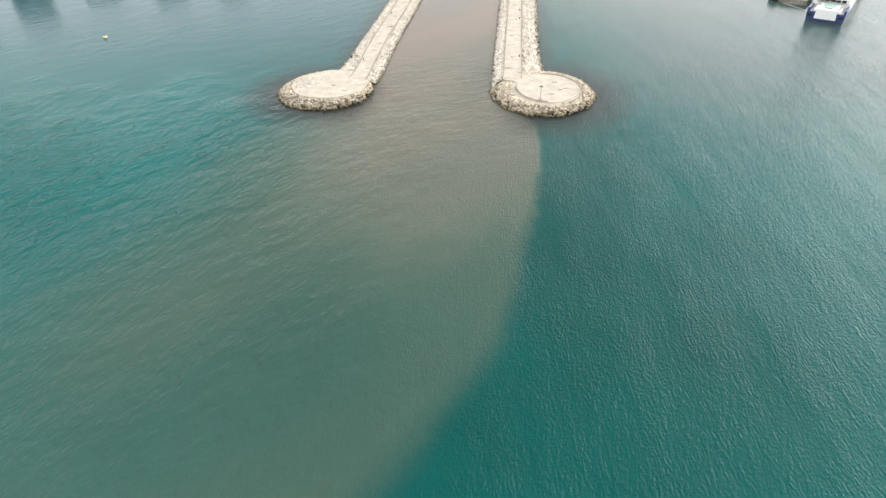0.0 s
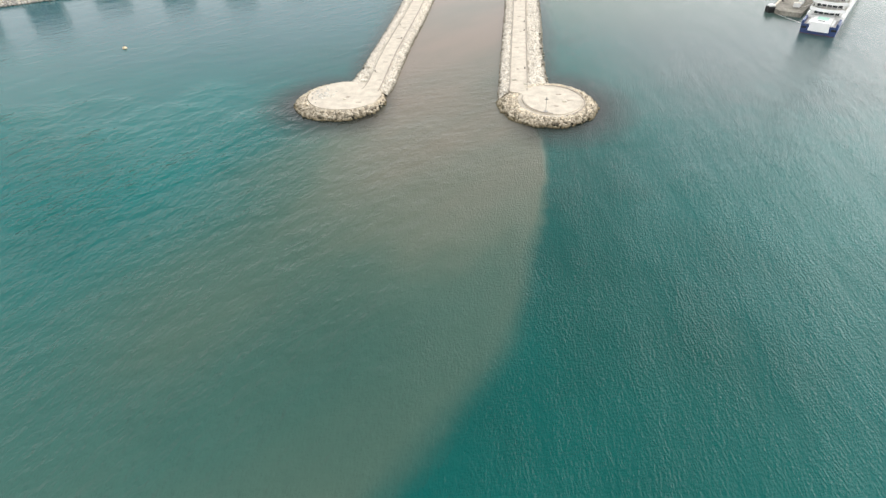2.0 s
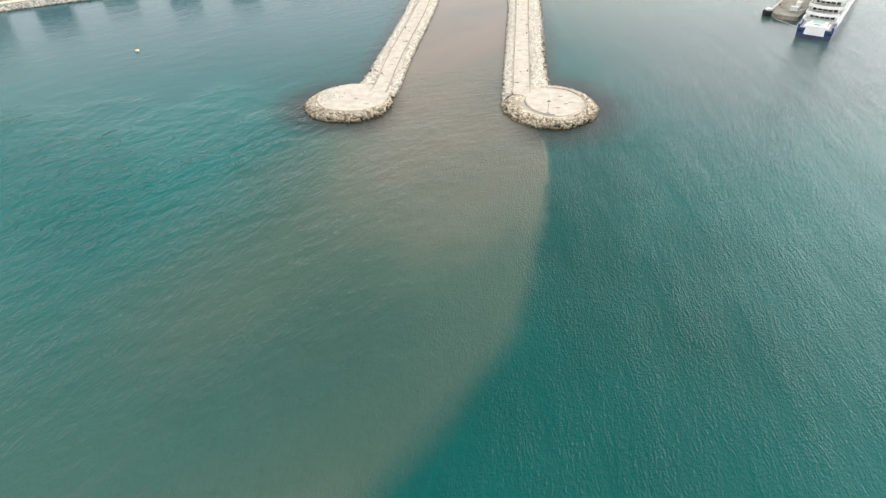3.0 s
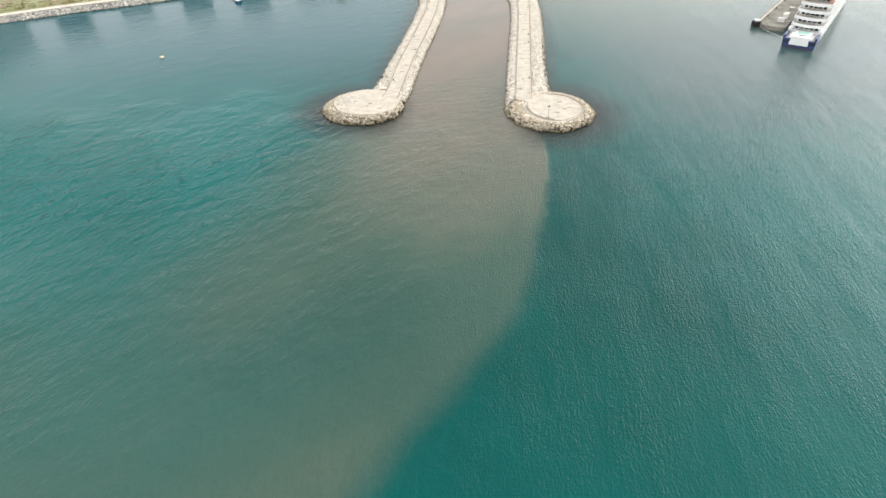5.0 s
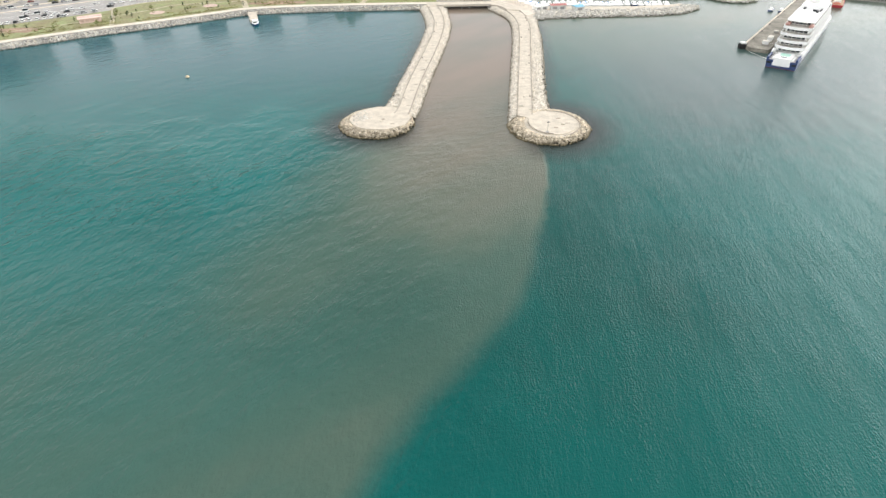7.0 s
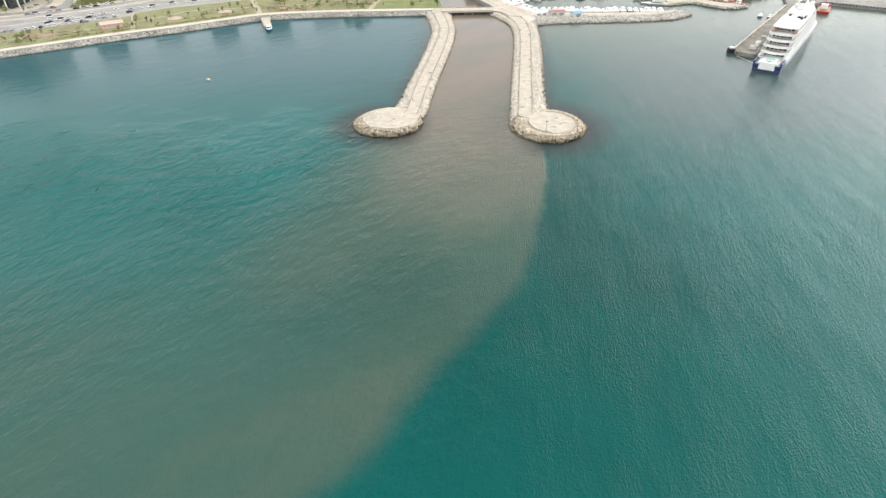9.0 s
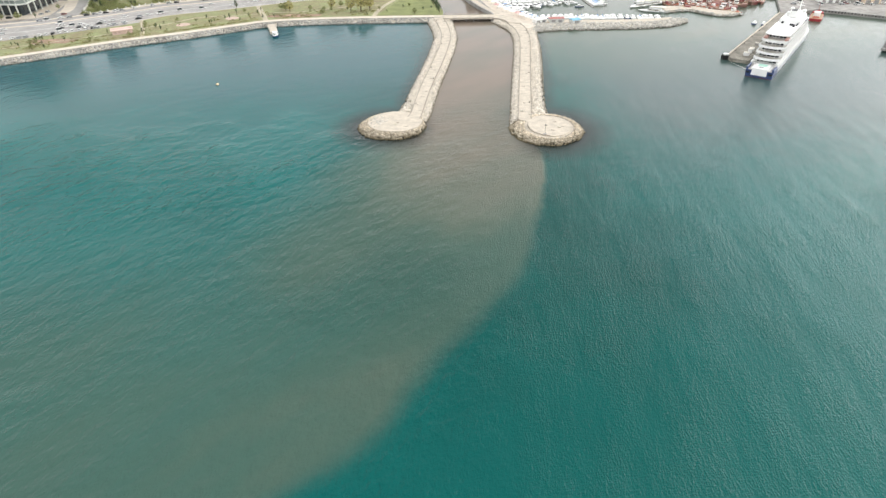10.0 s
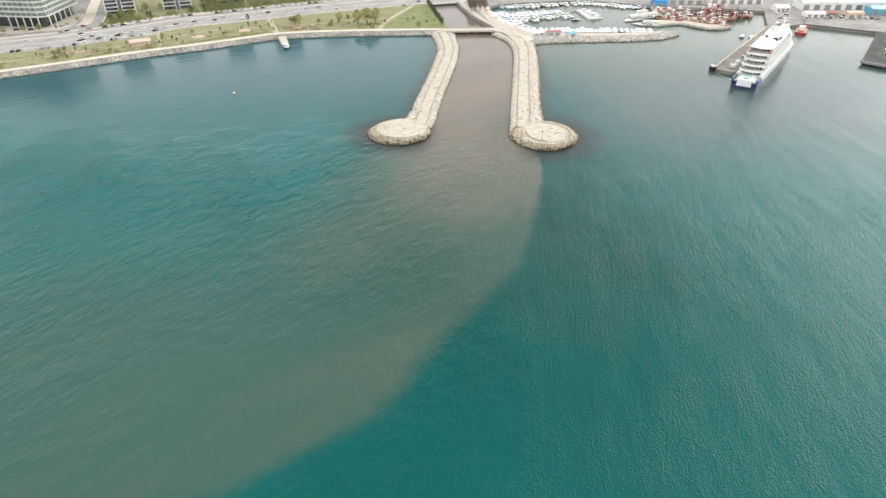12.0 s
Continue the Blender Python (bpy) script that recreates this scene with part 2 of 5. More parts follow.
    # greyer off the harbour, where low-angle glare is likewise put into the colour
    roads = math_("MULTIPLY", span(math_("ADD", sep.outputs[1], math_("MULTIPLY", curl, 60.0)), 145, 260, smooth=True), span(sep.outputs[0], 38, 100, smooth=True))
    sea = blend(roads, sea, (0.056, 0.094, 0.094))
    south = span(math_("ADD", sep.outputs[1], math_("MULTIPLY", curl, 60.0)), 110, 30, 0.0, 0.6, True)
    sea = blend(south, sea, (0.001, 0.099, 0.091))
    thin = blend(span(silt, 0.0, 0.45), sea, (0.065, 0.106, 0.081))
    body = blend(span(silt, 0.35, 1.0), thin, (0.196, 0.153, 0.119))
    # near-black halo by the jetties: sunken stone and surface shading painted as one colour
    body = blend(math_("MULTIPLY", dark_halo, 0.92), body, (0.018, 0.017, 0.016))
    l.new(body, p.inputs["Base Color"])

    # long crests from the south-west; a short steep wind sea on the open eastern side
    east = span(math_("ADD", sep.outputs[0], math_("MULTIPLY", curl, 40.0)), -12, 38, smooth=True)
    west = math_("SUBTRACT", 1.0, east)

    def crests(pairs):
        """A sum of wave trains: length along the crest, length across it, heading, height."""
        total = None
        for along, across, turn, high in pairs:
            w = math_("MULTIPLY", noise_at(1.0, (along, across, 1), turn, 2.0, 0.0, 0.45), high)
            total = w if total is None else math_("ADD", total, w)
        return total

    swell = crests(((6.5, 3.2, 58, 0.62), (12.0, 6.5, 36, 0.85), (2.8, 1.4, 72, 0.34), (1.5, 0.8, 46, 0.20), (0.9, 0.55, 84, 0.11)))
    chop = crests(((9.0, 3.6, 78, 0.10), (2.2, 0.75, 82, 0.13), (1.1, 0.40, 92, 0.175), (0.75, 0.38, 62, 0.13), (1.3, 0.42, 12, 0.105)))
    gust = span(noise_at(0.035, (2.6, 1, 1), 54, 4), 0.3, 0.7, 0.65, 1.3)
    streak = span(noise_at(0.10, (3.5, 1, 1), 84, 5), 0.3, 0.7, 0.55, 1.45)
    band = span(noise_at(0.02, (3.2, 1, 1), 25, 3), 0.34, 0.66, 0.6, 1.25)
    calm = span(silt, 0.15, 0.5, 1.0, 0.62, True)
    h = math_("MULTIPLY", math_("MULTIPLY", math_("MULTIPLY", swell, gust), calm), math_("ADD", math_("MULTIPLY", west, 0.93), 0.07))
    slick = span(silt, 0.5, 0.8, 1.0, 0.35, True)
    h = math_("ADD", h, math_("MULTIPLY", math_("MULTIPLY", math_("MULTIPLY", math_("MULTIPLY", chop, slick), streak), band), math_("ADD", math_("MULTIPLY", east, 0.7), 0.3)))
    lee = span(math_("ADD", sep.outputs[1], math_("MULTIPLY", curl, 80.0)), 172, 262, 1.0, 0.11, True)
    lee = math_("MAXIMUM", lee, math_("MULTIPLY", east, span(sep.outputs[1], 150, 290, 0.70, 0.22, True)))
    h = math_("MULTIPLY", h, lee)
    # short waves against the current in the river mouth
    mouth = math_("MULTIPLY", span(sep.outputs[1], 105, 165, smooth=True), span(sep.outputs[1], 255, 205, smooth=True))
    mouth = math_("MULTIPLY", mouth, span(silt, 0.3, 0.55))
    h = math_("ADD", h, math_("MULTIPLY", crests(((7.0, 2.6, 14, 0.20), (4.0, 2.0, 48, 0.16), (2.4, 1.0, 342, 0.09), (1.2, 0.55, 30, 0.06))), mouth))
    bp = n.new("ShaderNodeBump")
    bp.inputs["Strength"].default_value, bp.inputs["Distance"].default_value = 1.0, 1.0
    l.new(h, bp.inputs["Height"])
    l.new(bp.outputs[0], p.inputs["Normal"])
    return m


WATER = water_mat()

# ---------------------------------------------------------------- building helpers
def mesh_of(bm, material, name="mesh", smooth=False):
    bmesh.ops.recalc_face_normals(bm, faces=bm.faces)
    me = bpy.data.meshes.new(name)
    bm.to_mesh(me)
    bm.free()
    for mt in material if isinstance(material, (list, tuple)) else [material]:
        me.materials.append(mt)
    if smooth:
        for f in me.polygons:
            f.use_smooth = True
    return me


def part(name, bm, material, parent=None, label="", smooth=False):
    """One bmesh as one mesh object, in the parent's own space."""
    ob = new(name, mesh_of(bm, material, name, smooth))
    ob.parent = parent
    return tagged(ob, label)


def thing(name, label, category, group="", m=None):
    ob = tagged(new(name), label, category, group)
    ob.matrix_basis = m or Matrix()
    return ob


def placed(name, bm, material, parent, label="", smooth=False):
    """As part(), from a bmesh in the world's space under a top-level thing."""
    bmesh.ops.transform(bm, matrix=parent.matrix_basis.inverted(), verts=bm.verts)
    return part(name, bm, material, parent, label, smooth)


def setting(name, bm, material, label="", category=""):
    return tagged(part(name, bm, material), label, category, kind="structure")


def box(bm, x0, x1, y0, y1, z0, z1, bevel=0.0, mi=0):
    v = [bm.verts.new((x, y, z)) for z in (z0, z1) for x, y in ((x0, y0), (x1, y0), (x1, y1), (x0, y1))]
    quads = ((0, 3, 2, 1), (4, 5, 6, 7), (0, 1, 5, 4), (1, 2, 6, 5), (2, 3, 7, 6), (3, 0, 4, 7))
    fs = [bm.faces.new([v[i] for i in q]) for q in quads]
    for f in fs:
        f.material_index = mi
    if bevel:
        es = {e for f in fs for e in f.edges}
        bmesh.ops.bevel(bm, geom=list(es), offset=bevel, segments=1, affect="EDGES")
    return bm


def prism(bm, pts, z0, z1, mi=0, top=None):
    """An upright prism over a plan outline; top: the upper outline where it differs."""
    lo = [bm.verts.new((p[0], p[1], z0)) for p in pts]
    hi = [bm.verts.new((p[0], p[1], z1)) for p in (top or pts)]
    n = len(pts)
    fs = [bm.faces.new(lo[::-1]), bm.faces.new(hi)]
    fs += [bm.faces.new((lo[i], lo[(i + 1) % n], hi[(i + 1) % n], hi[i])) for i in range(n)]
    for f in fs:
        f.material_index = mi
    return bm


def tube(bm, a, b, r0, r1=None, seg=8, mi=0):
    a, b = Vector(a), Vector(b)
    turn = (b - a).to_track_quat("Z", "Y").to_matrix().to_4x4()
    got = bmesh.ops.create_cone(bm, cap_ends=True, segments=seg, radius1=r0, radius2=r0 if r1 is None else r1, depth=(b - a).length)
    bmesh.ops.transform(bm, matrix=Matrix.Translation((a + b) / 2) @ turn, verts=got["verts"])
    for f in {f for v in got["verts"] for f in v.link_faces}:
        f.material_index = mi
    return bm


def oval(cx, cy, rx, ry, n=48, rough=0.0, seed=0):
    return [
        (cx + rx * k * math.cos(a), cy + ry * k * math.sin(a))
        for a in (2 * math.pi * i / n for i in range(n))
        for k in (1 + rough * noise.noise((3 * math.cos(a), 3 * math.sin(a), seed)),)
    ]


def curve(pts, step=4.0):
    """A smooth line through plan points, a point every step metres."""
    p = [Vector(q).to_3d().to_2d() for q in pts]
    p = [2 * p[0] - p[1], *p, 2 * p[-1] - p[-2]]
    out = []
    for a, b, c, d in zip(p, p[1:], p[2:], p[3:]):
        k = max(1, int((c - b).length / step))
        for i in range(k):
            t = i / k
            out.append(0.5 * ((2 * b) + (c - a) * t + (2 * a - 5 * b + 4 * c - d) * t * t + (3 * b - a - 3 * c + d) * t**3))
    return out + [p[-2]]


def shifted(line, d):
    """The line moved d metres to its left."""
    out = []
    for i, q in enumerate(line):
        w = (line[min(i + 1, len(line) - 1)] - line[max(i - 1, 0)]).normalized()
        out.append(Vector((q.x - w.y * d, q.y + w.x * d)))
    return out


def ribbon(bm, a, b, z0, z1, mi=0):
    """A slab between two plan lines of as many points."""
    return prism(bm, [(q.x, q.y) for q in a] + [(q.x, q.y) for q in reversed(b)], z0, z1, mi)


def strip(bm, a, b, za, zb, mi=0):
    """A skin between two lines at two heights."""
    va, vb = [bm.verts.new((q.x, q.y, za)) for q in a], [bm.verts.new((q.x, q.y, zb)) for q in b]
    for i in range(len(a) - 1):
        bm.faces.new((va[i], va[i + 1], vb[i + 1], vb[i])).material_index = mi
    return bm


def rock_shape(seed):
    """The corners and faces of one angular boulder about a metre across."""
    r = random.Random(seed)
    bm = bmesh.new()
    for _ in range(15):
        v = Vector((r.gauss(0, 1), r.gauss(0, 1), r.gauss(0, 1))).normalized()
        bm.verts.new((v.x * 0.58, v.y * 0.5, v.z * 0.42))
    got = bmesh.ops.convex_hull(bm, input=bm.verts)
    bmesh.ops.delete(bm, geom=[g for g in got["geom_interior"] if isinstance(g, bmesh.types.BMVert)], context="VERTS")
    bmesh.ops.triangulate(bm, faces=bm.faces)
    bmesh.ops.recalc_face_normals(bm, faces=bm.faces)
    bm.verts.index_update()
    out = np.array([v.co for v in bm.verts]), [[v.index for v in f.verts] for f in bm.faces]
    bm.free()
    return out


ROCKS = [rock_shape(50 + k) for k in range(12)]
ROCK_MESHES = []
for verts, faces in ROCKS:
    me = bpy.data.meshes.new("boulder")
    me.from_pydata(verts.tolist(), [], faces)
    me.materials.append(ROCK)
    ROCK_MESHES.append(me)


def rubble(name, spots, parent, label, material=None):
    """Joined boulders at (x, y, z, size): too many to count."""
    r = random.Random(len(spots))
    base = parent.matrix_basis.translation if parent else Vector()
    vs, fs, k = [], [], 0
    for x, y, z, s in spots:
        verts, faces = ROCKS[r.randrange(len(ROCKS))]
        turn = np.array(Euler((r.uniform(-0.5, 0.5), r.uniform(-0.5, 0.5), r.uniform(0, 6.28))).to_matrix())
        vs.append(verts * (s * np.array([1, r.uniform(0.8, 1.15), r.uniform(0.8, 1.2)])) @ turn.T + (x - base.x, y - base.y, z - base.z))
        fs += [[i + k for i in f] for f in faces]
        k += len(verts)
    me = bpy.data.meshes.new(name)
    me.from_pydata(np.concatenate(vs).tolist(), [], fs)
    me.materials.append(material or ROCK)
    ob = new(name, me)
    ob.parent = parent
    return tagged(ob, label, "" if parent else "rocks", kind="stuff")


def boulders(spots, parent):
    """Boulders as pieces of their own."""
    r = random.Random(7 + len(spots))
    base = parent.matrix_basis.translation
    for x, y, z, s in spots:
        ob = new("boulder", r.choice(ROCK_MESHES))
        ob.parent = parent
        turn = Euler((r.uniform(-0.5, 0.5), r.uniform(-0.5, 0.5), r.uniform(0, 6.28)))
        ob.matrix_basis = Matrix.LocRotScale((x - base.x, y - base.y, z - base.z), turn, (s, s * r.uniform(0.8, 1.15), s * r.uniform(0.85, 1.2)))


def bank_spots(a, b, za, zb, size, seed, flat=0.35, fill=1.0):
    """Spots for boulders on a slope from the waterline a to the crest b, which lies level over the share flat."""
    r = random.Random(seed)
    out = []
    for i in range(len(a) - 1):
        span, run = (a[i] - b[i]).length, (a[i + 1] - a[i]).length * 0.5 + (b[i + 1] - b[i]).length * 0.5
        for _ in range(max(1, int(span * run * fill / (0.62 * size * size)))):
            u, t = r.random(), r.random()
            q = (a[i].lerp(a[i + 1], t)).lerp(b[i].lerp(b[i + 1], t), u)
            z = za + (zb - za) * min(1.0, u / (1 - flat))
            out.append((q.x, q.y, z + r.uniform(-0.25, 0.12) * size, size * r.uniform(0.7, 1.35)))
    return out

# ---------------------------------------------------------------- sea, land, shore
V2 = lambda *p: Vector(p)
FRONT = curve([(27, 215), (28.5, 170), (26.7, 145), (23.4, 125), (18.6, 107), (13.9, 92), (8.8, 80), (2.8, 69), (-4.5, 57), (-12.5, 45), (-20.5, 33), (-29, 20.5), (-38, 9.5), (-50, 0.5), (-63, -9), (-85, -24), (-130, -55)], 2.0)
TAIL = curve([(-20, 215), (-31, 191), (-48, 180), (-76, 160), (-97, 137), (-112, 110), (-122, 82), (-132, 52), (-145, 25), (-160, 0), (-190, -25)], 2.0)


def axis(lo, hi, step, far, n=14):
    mid = list(np.arange(lo, hi + 0.01, step))
    grow = [step * 1.5 * (1.6**k) for k in range(1, n)]
    left, right, a, b = [], [], lo, hi
    for g in grow:
        a, b = a - g, b + g
        left.append(a), right.append(b)
    return np.array([x for x in reversed(left) if x > -far] + mid + [x for x in right if x < far])


def sea():
    xs, ys = axis(-340, 340, 2.0, 4000), axis(-150, 520, 2.0, 4000)
    gx, gy = np.meshgrid(xs, ys)
    nx, ny = len(xs), len(ys)
    co = np.stack([gx.ravel(), gy.ravel(), np.zeros(nx * ny)], 1)
    i = (np.arange(ny - 1)[:, None] * nx + np.arange(nx - 1)[None, :]).ravel()
    me = bpy.data.meshes.new("sea")
    me.from_pydata(co.tolist(), [], np.stack([i, i + 1, i + nx + 1, i + nx], 1).tolist())

    def across(line):
        """Metres to the west of a line that runs from north to south."""
        p = np.array([(q.x, q.y) for q in line])
        best = np.full(len(co), 1e9)
        for a in range(0, len(p), 1):
            best = np.minimum(best, np.hypot(co[:, 0] - p[a, 0], co[:, 1] - p[a, 1]))
        order = np.argsort(p[:, 1])
        at = np.interp(co[:, 1], p[order, 1], p[order, 0])
        return np.where(co[:, 0] < at, best, -best)

    front, tail = across(FRONT), -across(TAIL)
    inside = (co[:, 1] > 200) & (co[:, 0] > -60) & (co[:, 0] < 80)
    east_mid = np.interp(co[:, 1], (190, 205, 244, 294, 323, 350, 365, 390), (24, 25, 30, 36, 40, 41, 40, 30))
    west_mid = np.interp(co[:, 1], (190, 205, 246, 296, 326, 353, 376, 403), (-28, -28, -23, -16, -13, -11, -12, -16))
    river = (co[:, 1] > 196) & (co[:, 0] > west_mid) & (co[:, 0] < east_mid)
    upstream = (co[:, 1] > 395) & (co[:, 0] > -300) & (co[:, 0] < 24)
    front = np.where(river | upstream, 30, np.where(inside & ~river, -30, front))
    front = front / (1 + 1.5 * np.clip((co[:, 1] - 160) / 30, 0, 1) * (co[:, 1] < 197))
    front = front / (1 + np.clip((150 - co[:, 1]) / 60, 0, 1.6))
    soft = np.clip((tail + 4) / (14 + 60 * np.clip((185 - co[:, 1]) / 60, 0, 1)), 0, 1)
    far = np.clip((co[:, 1] - 40) / 160, 0, 1)
    thick = soft * soft * (3 - 2 * soft) * (0.375 + 0.465 * far**1.9)
    # clearer green water in the middle, browner along the outer edge and far to the south-west
    for cx, cy, rx, ry, gain in ((-24, 84, 26, 24, -0.13), (-58, 58, 34, 24, -0.12), (-88, 4, 46, 22, 0.02), (-34, 34, 20, 26, 0.03), (-70, 150, 40, 40, -0.08)):
        thick = thick + gain * np.exp(-(((co[:, 0] - cx) / rx) ** 2) - ((co[:, 1] - cy) / ry) ** 2) * (thick > 0)
    # least silt in the south; its pale colour also paints in the surface sheen
    thick = np.maximum(thick, 0.34 * np.clip((135 - co[:, 1]) / 100, 0, 1) * (1 - 0.45 * np.clip((-110 - co[:, 0]) / 90, 0, 1)))
    mouth = np.clip((co[:, 1] - 165) / 110, 0, 1)
    thick = np.where(river | upstream, np.maximum(thick, 0.98 * mouth + 0.74 * (1 - mouth)), thick)
    murky = 0.48 * np.clip((co[:, 1] - 250) / 110, 0, 1) * np.clip((co[:, 0] - 46) / 8, 0, 1)
    harbour = (co[:, 0] > 47) & (co[:, 1] > 225)
    front = np.where(harbour, 30, front)
    thick = np.where(harbour, murky, np.where((co[:, 0] > 44) & (co[:, 1] > 200), 0, thick))
    # halo strength round heads and flanks, for the shading painted into the water
    dark_halo = np.zeros(len(co))
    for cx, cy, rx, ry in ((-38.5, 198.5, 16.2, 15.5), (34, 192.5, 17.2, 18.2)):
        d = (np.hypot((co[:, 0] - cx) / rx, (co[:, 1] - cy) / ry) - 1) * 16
        dark_halo = np.maximum(dark_halo, np.clip(1 - d / 15, 0, 1) * np.interp(co[:, 0], (-27, -17, 16, 27), (1.0, 0.08, 0.08, 1.0)))
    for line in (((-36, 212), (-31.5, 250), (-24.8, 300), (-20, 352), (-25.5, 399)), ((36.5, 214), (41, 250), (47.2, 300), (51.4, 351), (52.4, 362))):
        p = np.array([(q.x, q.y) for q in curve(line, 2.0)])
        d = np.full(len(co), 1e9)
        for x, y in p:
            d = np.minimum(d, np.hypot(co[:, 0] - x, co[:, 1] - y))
        dark_halo = np.maximum(dark_halo, 0.6 * np.clip(1.15 - d / 6, 0, 1))
    for name, values in (("front", front), ("thick", thick), ("dark_halo", dark_halo)):
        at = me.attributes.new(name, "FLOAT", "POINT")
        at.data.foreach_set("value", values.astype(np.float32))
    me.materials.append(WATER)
    return tagged(new("water", me), "teal sea with brown river silt spreading in a plume", "sea", kind="structure")


sea()

# the park shore: its crest line, from the west to the river mouth
SHORE = curve([(-1500, -420), (-900, -40), (-620, 122), (-450, 222), (-305, 303.5), (-262, 328.5), (-231, 347.5), (-196, 365.5), (-160, 386.5), (-145, 394.5), (-119, 399.5), (-75, 402), (-12.5, 402)], 5.0)
LAND = 2.2
west = [(q.x, q.y) for q in SHORE] + [(-12.4, 424), (-16, 444), (-22, 472), (-29, 501), (-60, 620), (-150, 1000), (-700, 3500), (-3800, 3500), (-3800, -1200)]
setting("ground", prism(bmesh.new(), west, -3, LAND), TOWN, "grey town ground behind the park shore", "ground")
east = [(26, 416), (18.7, 441), (8.4, 482), (1.7, 512), (-30, 640), (-110, 1000), (-600, 3500), (3800, 3500), (3800, -900),
        (900, 100), (340, 366), (315, 383), (274, 411), (262, 406), (240, 401), (262, 457), (232, 468), (171, 484), (154, 495), (140, 503), (121, 512), (100, 511), (62, 506),
        (38, 499), (26, 488), (26.5, 469), (31, 441), (40, 420), (50, 402), (53.5, 390), (44.5, 386), (39, 398), (31, 406), (24, 408.8)]
setting("ground_east", prism(bmesh.new(), east, -3, LAND), TOWN, "grey ground of the harbour and the town", "ground")


def lane(name, line, d0, d1, z, material, label, category="path"):
    return setting(name, ribbon(bmesh.new(), shifted(line, d0), shifted(line, d1), LAND - 0.3, z), material, label, category)


near = [q for q in SHORE if q.x > -700]
lane("pavement", near, 0.4, 7.2, 2.45, PROM, "pale paved seaside promenade", "promenade")
lane("kerb", near, -0.3, 0.38, 2.75, KERB, "low stone parapet along the promenade", "kerb")

ROAD = curve([(-700, 140), (-450, 288), (-335, 353), (-302, 368), (-252, 400), (-225, 423), (-196, 435), (-154, 456), (-107, 477), (-58, 496), (-33, 508)], 8.0)
park = [(q.x, q.y) for q in shifted(near, 7.4)] + [(-13, 424), (-17, 444), (-23, 472), (-30, 500)] + [(q.x, q.y) for q in reversed(ROAD)]
setting("park_ground", prism(bmesh.new(), park, 1.9, 2.38), GRASS, "patchy park grass between promenade and road", "grass")
lane("road", ROAD, 0.3, 33, 2.33, ASPHALT, "broad grey asphalt coastal road", "road")
lane("road_service", ROAD, 36.0, 46, 2.33, ASPHALT, "grey asphalt side road", "road")
lane("trim", ROAD, -0.4, 0.28, 2.5, PROM, "pale kerb of the coastal road", "kerb")
lane("trim_median", ROAD, 33.2, 35.8, 2.5, PROM, "pale kerbed strip between the roads", "kerb")
lane("trim_far", ROAD, 46.2, 49.5, 2.5, PROM, "pale pavement beyond the side road", "pavement")
for k, d in enumerate((3.6, 16.2, 16.8, 29.6)):
    lane("road_line_%d" % (k + 1), ROAD, d, d + 0.25, 2.345, WHITE, "white road edge line", "road marking")


def dashes(name, d):
    bm = bmesh.new()
    line = curve([(q.x, q.y) for q in shifted(ROAD, d)], 3.0)
    for i in range(0, len(line) - 2, 4):
        if line[i].x > -420:
            ribbon(bm, shifted(line[i:i + 2], 0), shifted(line[i:i + 2], 0.22), 2.30, 2.345)
    setting(name, bm, WHITE, "broken white lane line", "road marking")


for k, d in enumerate((7.6, 11.8, 20.8, 25.2)):
    dashes("road_dashes_%d" % (k + 1), d)

lawn = [(-63, 411.5), (-14, 411), (-13.5, 424), (-17.5, 444), (-23.5, 472), (-31, 500), (-38, 502), (-56, 441)]
setting("lawn", prism(bmesh.new(), lawn, 2.1, 2.46), LAWN, "bright green mown lawn beside the river", "lawn")


def path(name, pts, w, label="pale narrow park path", material=PARKPATH, z=2.47):
    line = curve(pts, 4.0)
    return setting(name, ribbon(bmesh.new(), shifted(line, -w / 2), shifted(line, w / 2), 2.1, z), material, label, "path")


path("path_1", [(-66, 409), (-61, 441), (-41, 502)], 3.4)
path("path_2", [(-222, 359), (-232, 385), (-242, 407)], 2.6)
path("path_3", [(-146, 401), (-154, 424), (-164, 450)], 4.0)
path("path_4", [(-234, 381), (-213, 400), (-203, 412), (-190, 416), (-157, 422)], 1.6, z=2.44)
path("path_5", [(-150, 425), (-119, 428.5), (-102, 437), (-84, 444), (-64, 447)], 1.6, z=2.44)
path("path_6", [(-330, 322), (-290, 344), (-258, 362), (-236, 380)], 1.4, z=2.44)
for k, (cx, cy) in enumerate(((-205, 392), (-174, 410))):
    setting("path_round_%d" % (k + 1), prism(bmesh.new(), oval(cx, cy, 5.0, 5.0, 24), 2.1, 2.485), PINKPAVE, "round pink paved clearing in the park", "path")
setting("bare_patch", prism(bmesh.new(), oval(-281, 352, 17, 6, 20, 0.5, 3), 2.1, 2.42), EARTH, "reddish bare earth in the park", "ground")
setting("bare_patch_2", prism(bmesh.new(), oval(-128, 415, 20, 5, 20, 0.6, 5), 2.1, 2.42), EARTH, "reddish bare earth under the trees", "ground")
path("path_exit", [(-318, 436), (-320, 452), (-345, 515), (-370, 580)], 9, "pale side street between the buildings", PROM, 2.4)
garden = [(q.x, q.y) for q in shifted(ROAD, 50) if -299 < q.x < -60]
garden = garden + [(-90, 640), (-280, 640), (-331, 520), (-309, 462), (-301, 440)]
setting("road_junction", prism(bmesh.new(), [(-324, 431), (-300, 427), (-303, 441), (-310, 462), (-320, 490), (-333, 486), (-326, 445)], 2.1, 2.37), ASPHALT, "grey asphalt mouth of the side street", "road")
